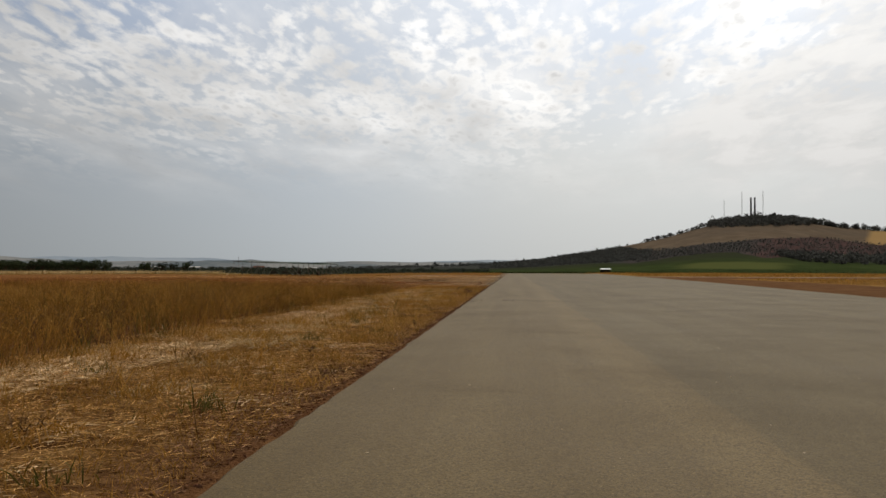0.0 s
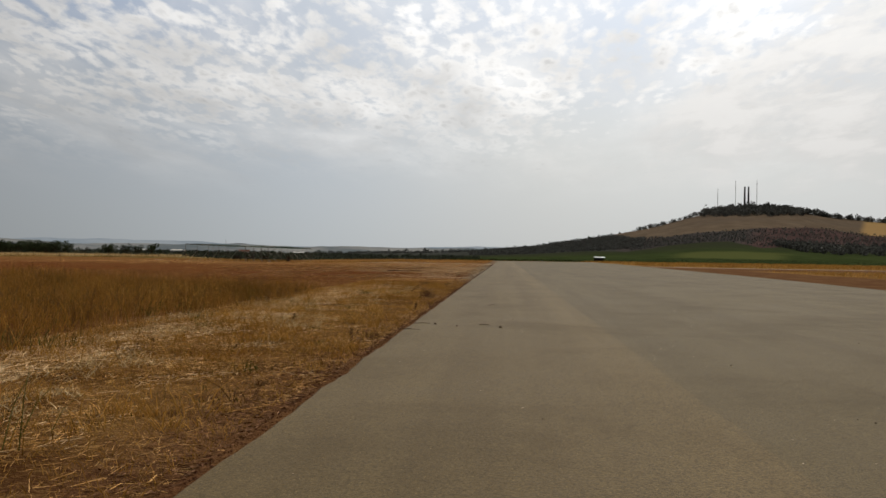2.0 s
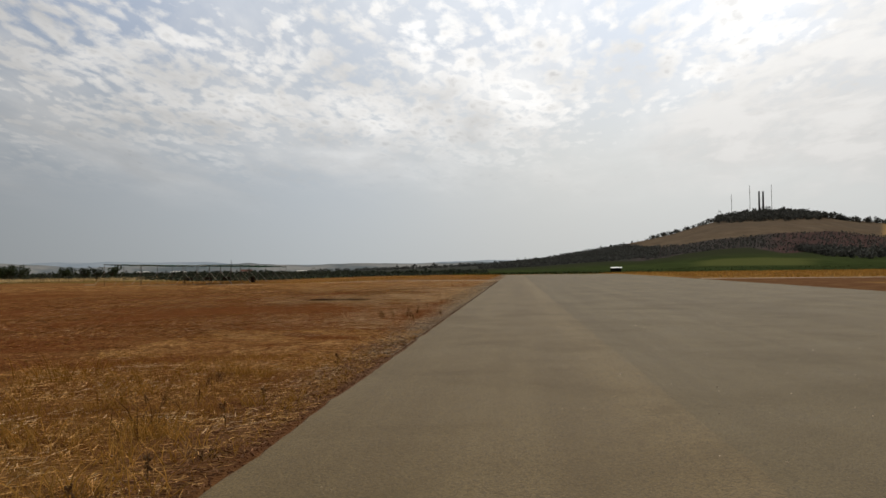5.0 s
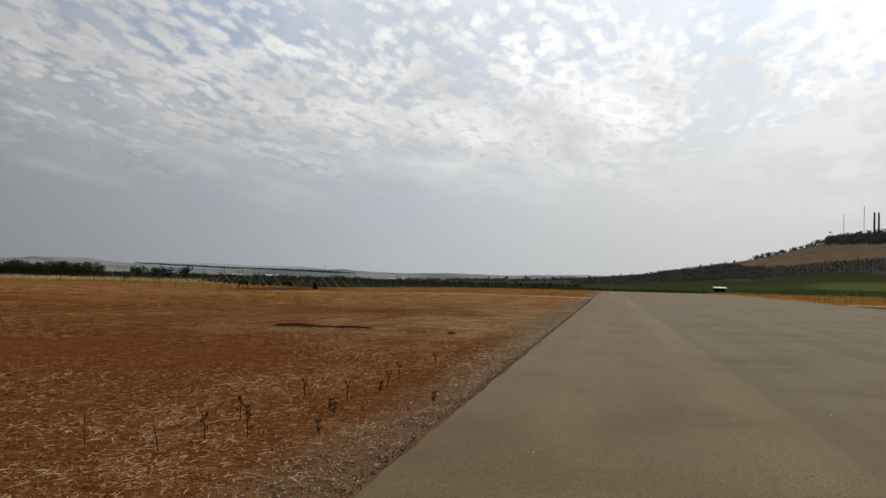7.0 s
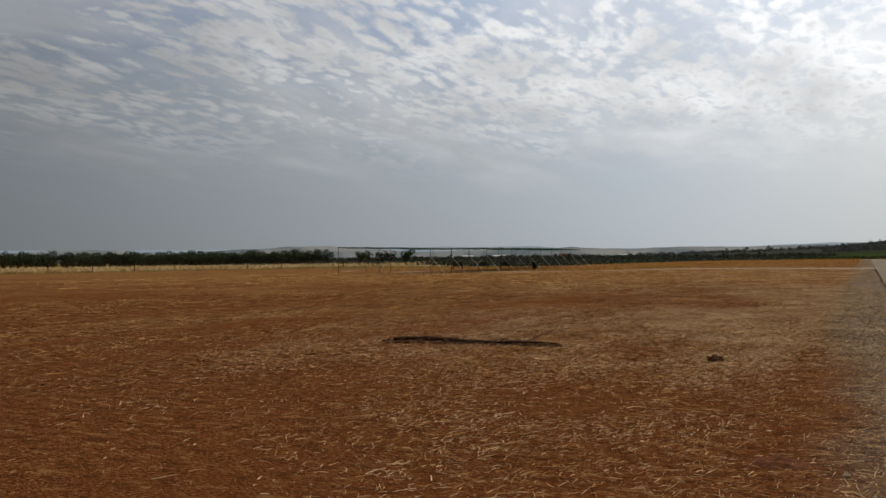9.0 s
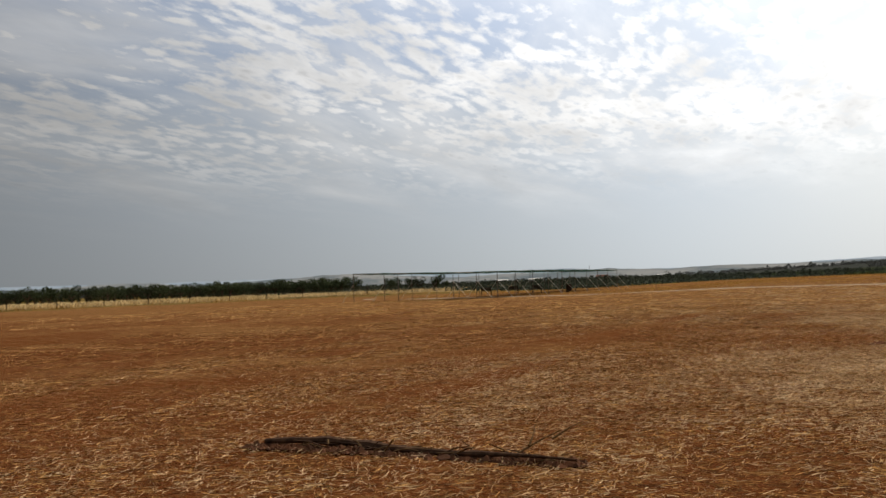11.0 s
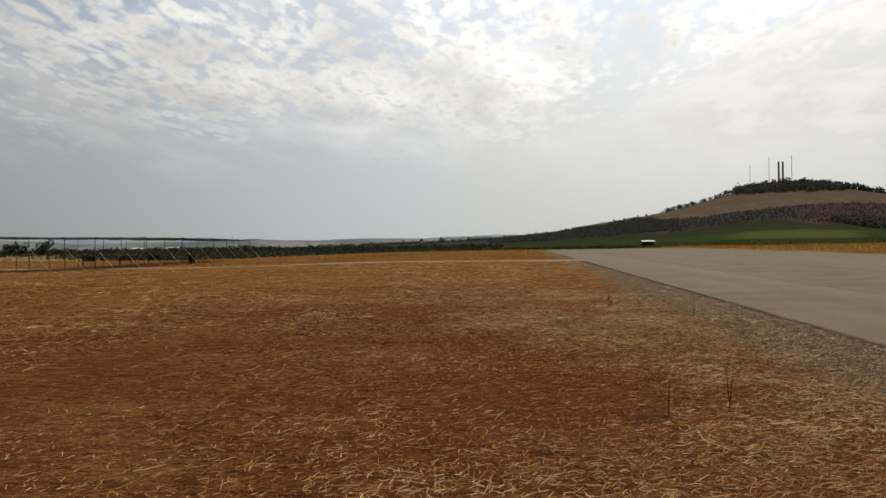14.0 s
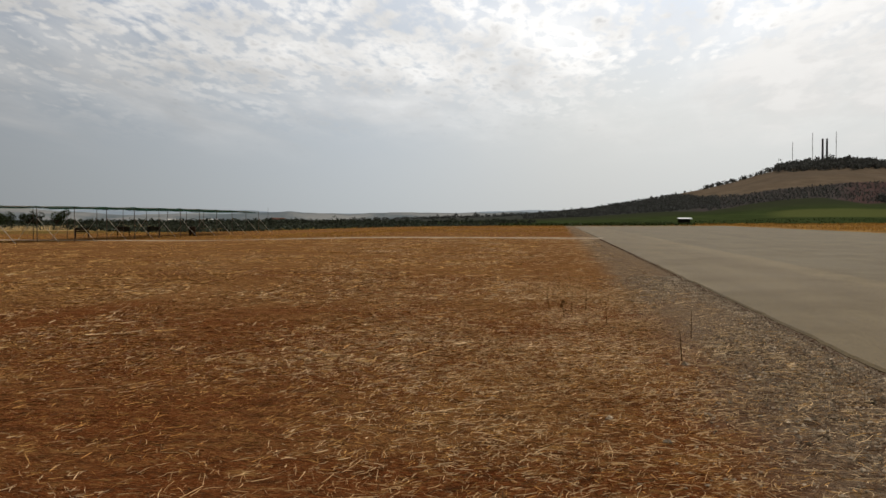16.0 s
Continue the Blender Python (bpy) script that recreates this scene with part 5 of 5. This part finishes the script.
# ---------------------------------------------------------------- weeds, branches and clods
def weed(height, twigs, label, heads=True, name="dry_weed"):
    top = tagged(new(name), label, "weed", "dry weeds along the runway")
    bm = bmesh.new()
    pts = [Vector((0.03 * math.sin(2 * t) * height, 0.04 * t * t * height, t * height)) for t in (0, .25, .5, .75, 1)]
    tube(bm, pts, [0.005, 0.0045, 0.004, 0.003, 0.002], 5)
    part("stem", (bm, M["weed"]), top)
    hb = bmesh.new()
    for i in range(twigs):
        t = random.uniform(0.3, 0.95)
        a = random.uniform(0, 6.28)
        s = Vector((0, 0.04 * t * t * height, t * height))
        e = s + Vector((math.cos(a) * 0.16, math.sin(a) * 0.16, 0.14)) * height * random.uniform(0.5, 1.2)
        part("twig", (tube(bmesh.new(), [s, s.lerp(e, 0.55) + Vector((0, 0, -0.01)), e], [0.004, 0.0035, 0.002], 4), M["weed"]), top)
        for k in range(5):
            f = s.lerp(e, random.uniform(0.5, 1.05))
            bmesh.ops.create_icosphere(hb, subdivisions=1, radius=random.uniform(0.004, 0.009), matrix=Matrix.Translation(f + Vector((random.uniform(-.012, .012), random.uniform(-.012, .012), random.uniform(-.01, .012)))))
    if heads:
        tagged(part("seed_heads", (hb, M["weed"]), top), kind="stuff")
    else:
        hb.free()
    return top


w = [weed(0.22, 6, "dry dark weed stalk with seed heads"), weed(0.15, 9, "bushy dry brown weed"), weed(0.28, 0, "bare dry weed stalk", False)]
sown = [(-1.27, 72.25, 0), (-1.80, 72.32, 0), (-1.20, 71.45, 1), (-1.14, 76.7, 0), (-1.85, 70.63, 0), (-1.80, 70.72, 1), (-1.39, 69.75, 0), (-1.71, 69.6, 0),
        (-1.25, 74.7, 0), (-1.14, 73.55, 0), (-1.12, 73.1, 1), (-1.46, 74.68, 2), (-0.85, 70.1, 1), (-1.83, 69.04, 2), (-2.49, 69.06, 2), (-1.08, 71.2, 1), (-0.3, 72.4, 1),
        (-1.86, 89.6, 2), (-2.64, 97.3, 2), (-3.16, 96.9, 2), (-2.5, 107.7, 0), (-1.2, 106.0, 2), (-2.4, 108.4, 2), (-2.7, 109.0, 2), (-2.0, 107.2, 2), (-2.2, 108.8, 2),
        (-2.62, 97.36, 2), (-1.5, 104.5, 2), (-0.5, 5.2, 2), (-0.35, 17.8, 1), (-0.9, 10.3, 0), (-0.45, 29.6, 0), (-1.9, 29.0, 2),
        (-0.34, 37.9, 1), (-0.45, 50.5, 0), (-0.5, 51.6, 1), (-0.6, 53.5, 0), (-0.7, 55.0, 1), (-0.5, 58.0, 0), (-2.9, 14.0, 2), (-3.0, 21.0, 2), (-2.3, 33.5, 1)]
fresh = [True] * 3
for x, y, k in sown:
    m = pose(x, y, 0, random.uniform(-8, 8), random.uniform(-8, 8), random.uniform(0, 360))
    if fresh[k]:
        w[k].matrix_basis, fresh[k] = m, False
    else:
        copy_thing(w[k], m)


def dry_bush(x, y, h, n):
    top = tagged(new("dry_bush"), "low tangled dry brown bush beside the runway", "bush")
    top.matrix_basis = pose(x, y, 0)
    for i in range(n):
        a, r = random.uniform(0, 6.28), random.uniform(0.25, 1.0)
        e = Vector((math.cos(a) * r * h, math.sin(a) * r * h, h * random.uniform(0.3, 1.0)))
        k = e * 0.5 + Vector((0, 0, h * 0.12))
        part("twig", (tube(bmesh.new(), [(0, 0, 0), k, e], [0.006, 0.004, 0.002], 4), M["weed"]), top)
    pts = rng.normal(size=(800, 3)) * [h * 0.45, h * 0.45, h * 0.22] + [0, 0, h * 0.35]
    pts[:, 2] = np.maximum(pts[:, 2], 0.02)
    tagged(part("dry_leaves", fast_mesh("dry_leaves", *leaf_cards(pts, 0.018), M["litter"]), top), kind="stuff")


dry_bush(-0.6, 44.0, 0.34, 16)
dry_bush(-2.4, 85.0, 0.08, 8)


def fallen_branch():
    """A long rotten branch sunk in the field, with forked twigs at one end."""
    top = tagged(new("fallen_branch"), "long dark rotten branch half sunk in earth", "branch")
    pts = [Vector((-7.65 + 2.8 * t, 85.98 + 0.12 * t + 0.08 * math.sin(5 * t), 0.045 + 0.02 * math.sin(9 * t))) for t in [i / 14 for i in range(15)]]
    part("limb", (tube(bmesh.new(), pts, [0.010 + 0.026 * math.sin(math.pi * min(1, 0.15 + i / 15)) * (1 + 0.35 * math.sin(i * 2.7)) for i in range(15)], 8), M["charred"]), top)
    for s, e in (((-5.35, 86.05, .05), (-5.05, 86.25, .22)), ((-5.25, 86.1, .12), (-5.28, 86.3, .24)), ((-5.1, 86.2, .16), (-4.95, 86.4, .26)),
                 ((-6.45, 86.0, .03), (-6.3, 85.9, .15)), ((-7.0, 86.0, .05), (-7.2, 86.2, .13)), ((-5.8, 86.0, .05), (-5.6, 85.9, .12))):
        s, e = Vector(s), Vector(e)
        part("twig", (tube(bmesh.new(), [s, s.lerp(e, 0.5) + Vector((0.02, 0, 0.02)), e], [0.009, 0.007, 0.004], 5), M["weed"]), top)
    for i in range(34):
        t = random.uniform(0.02, 0.98)
        s = Vector((-7.65 + 2.8 * t, 85.98 + 0.12 * t + random.uniform(-.06, .06), 0.02))
        a = random.uniform(-0.9, 0.9)
        e = s + Vector((math.cos(a) * random.choice((-1, 1)) * random.uniform(.1, .34), math.sin(a) * 0.2, random.uniform(0.01, 0.10)))
        part("twig", (tube(bmesh.new(), [s, s.lerp(e, 0.5) + Vector((0, 0.02, 0.015)), e], [0.007, 0.006, 0.003], 4), M["charred"] if i % 3 else M["weed"]), top)
    v, q = pebbles(np.column_stack((rng.uniform(-7.8, -4.8, 900), np.zeros(900))), 0.022)
    c = v.reshape(-1, 6, 3).mean(1)
    dy = (85.93 + (c[:, 0] + 7.9) * 0.05 + rng.normal(0, 0.06, 900)).repeat(6)
    v[:, 1] += dy
    tagged(part("loose_earth", fast_mesh("loose_earth", v, q, M["earth"]), top, "dark crumbs of earth"), kind="stuff")


fallen_branch()


def clod(x, y, s):
    top = tagged(new("clod"), "small dark clod lying on the asphalt", "clod", "clods on the runway")
    top.matrix_basis = pose(x, y, 0.026)
    bm = bmesh.new()
    bmesh.ops.create_icosphere(bm, subdivisions=2, radius=s)
    for v in bm.verts:
        v.co *= 1 + 0.5 * noise.noise(v.co * 40)
        v.co.z = max(v.co.z * 0.7 + s * 0.4, 0)
    part("lump", (bm, M["charred"]), top)


clod(1.76, 32.75, 0.028)
clod(0.52, 33.25, 0.026)
clod(0.95, 32.9, 0.018)


def stick(x, y, turn, length):
    top = tagged(new("stick"), "thin dry stick lying on the asphalt", "stick", "sticks on the runway")
    top.matrix_basis = pose(x, y, 0.031, 0, 0, turn)
    part("rod", (tube(bmesh.new(), [(-length / 2, 0, 0), (0, 0.012, 0.006), (length / 2, 0, 0)], [0.005, 0.006, 0.003], 5), M["bark"]), top)


stick(1.45, 33.3, 8, 0.22)
stick(0.25, 33.4, 12, 0.32)
stick(0.15, 32.0, -10, 0.4)
stick(1.5, 39.9, 4, 0.18)


def earth_mound(x, y, radius):
    top = tagged(new("earth_mound"), "low mound of bare red crumbly earth", "mound", "earth mounds in the field")
    top.matrix_basis = pose(x, y, -0.01)
    bm = bmesh.new()
    bmesh.ops.create_grid(bm, x_segments=18, y_segments=18, size=radius)
    for v in bm.verts:
        f = max(0.0, 1 - v.co.xy.length / radius)
        v.co.z = 0.055 * f * f * (3 - 2 * f) * (1 + 0.5 * noise.noise(v.co * 14)) + 0.018 * noise.noise(v.co * 45) * f - 0.006 * (f == 0)
    part("soil", (bm, M["red_earth"]), top)


earth_mound(-3.24, 97.0, 0.30)
earth_mound(-1.18, 79.6, 0.30)


def bent_reeds(x, y):
    top = tagged(new("bent_reeds"), "few long dry reeds bent over the verge", "reeds")
    top.matrix_basis = pose(x, y, 0)
    for i in range(7):
        a = 0.15 + random.uniform(-0.35, 0.5)
        reach, h = random.uniform(0.5, 1.0), random.uniform(0.18, 0.5)
        d = Vector((math.cos(a), math.sin(a), 0))
        pts = [d * reach * t + Vector((0, 0, h * (1.9 * t - 0.95 * t * t) + 0.01)) for t in (0, .25, .5, .75, 1)]
        part("stalk", (tube(bmesh.new(), pts, [0.005, 0.0045, 0.004, 0.003, 0.002], 5), M["weed"]), top)


bent_reeds(-1.55, 48.0)
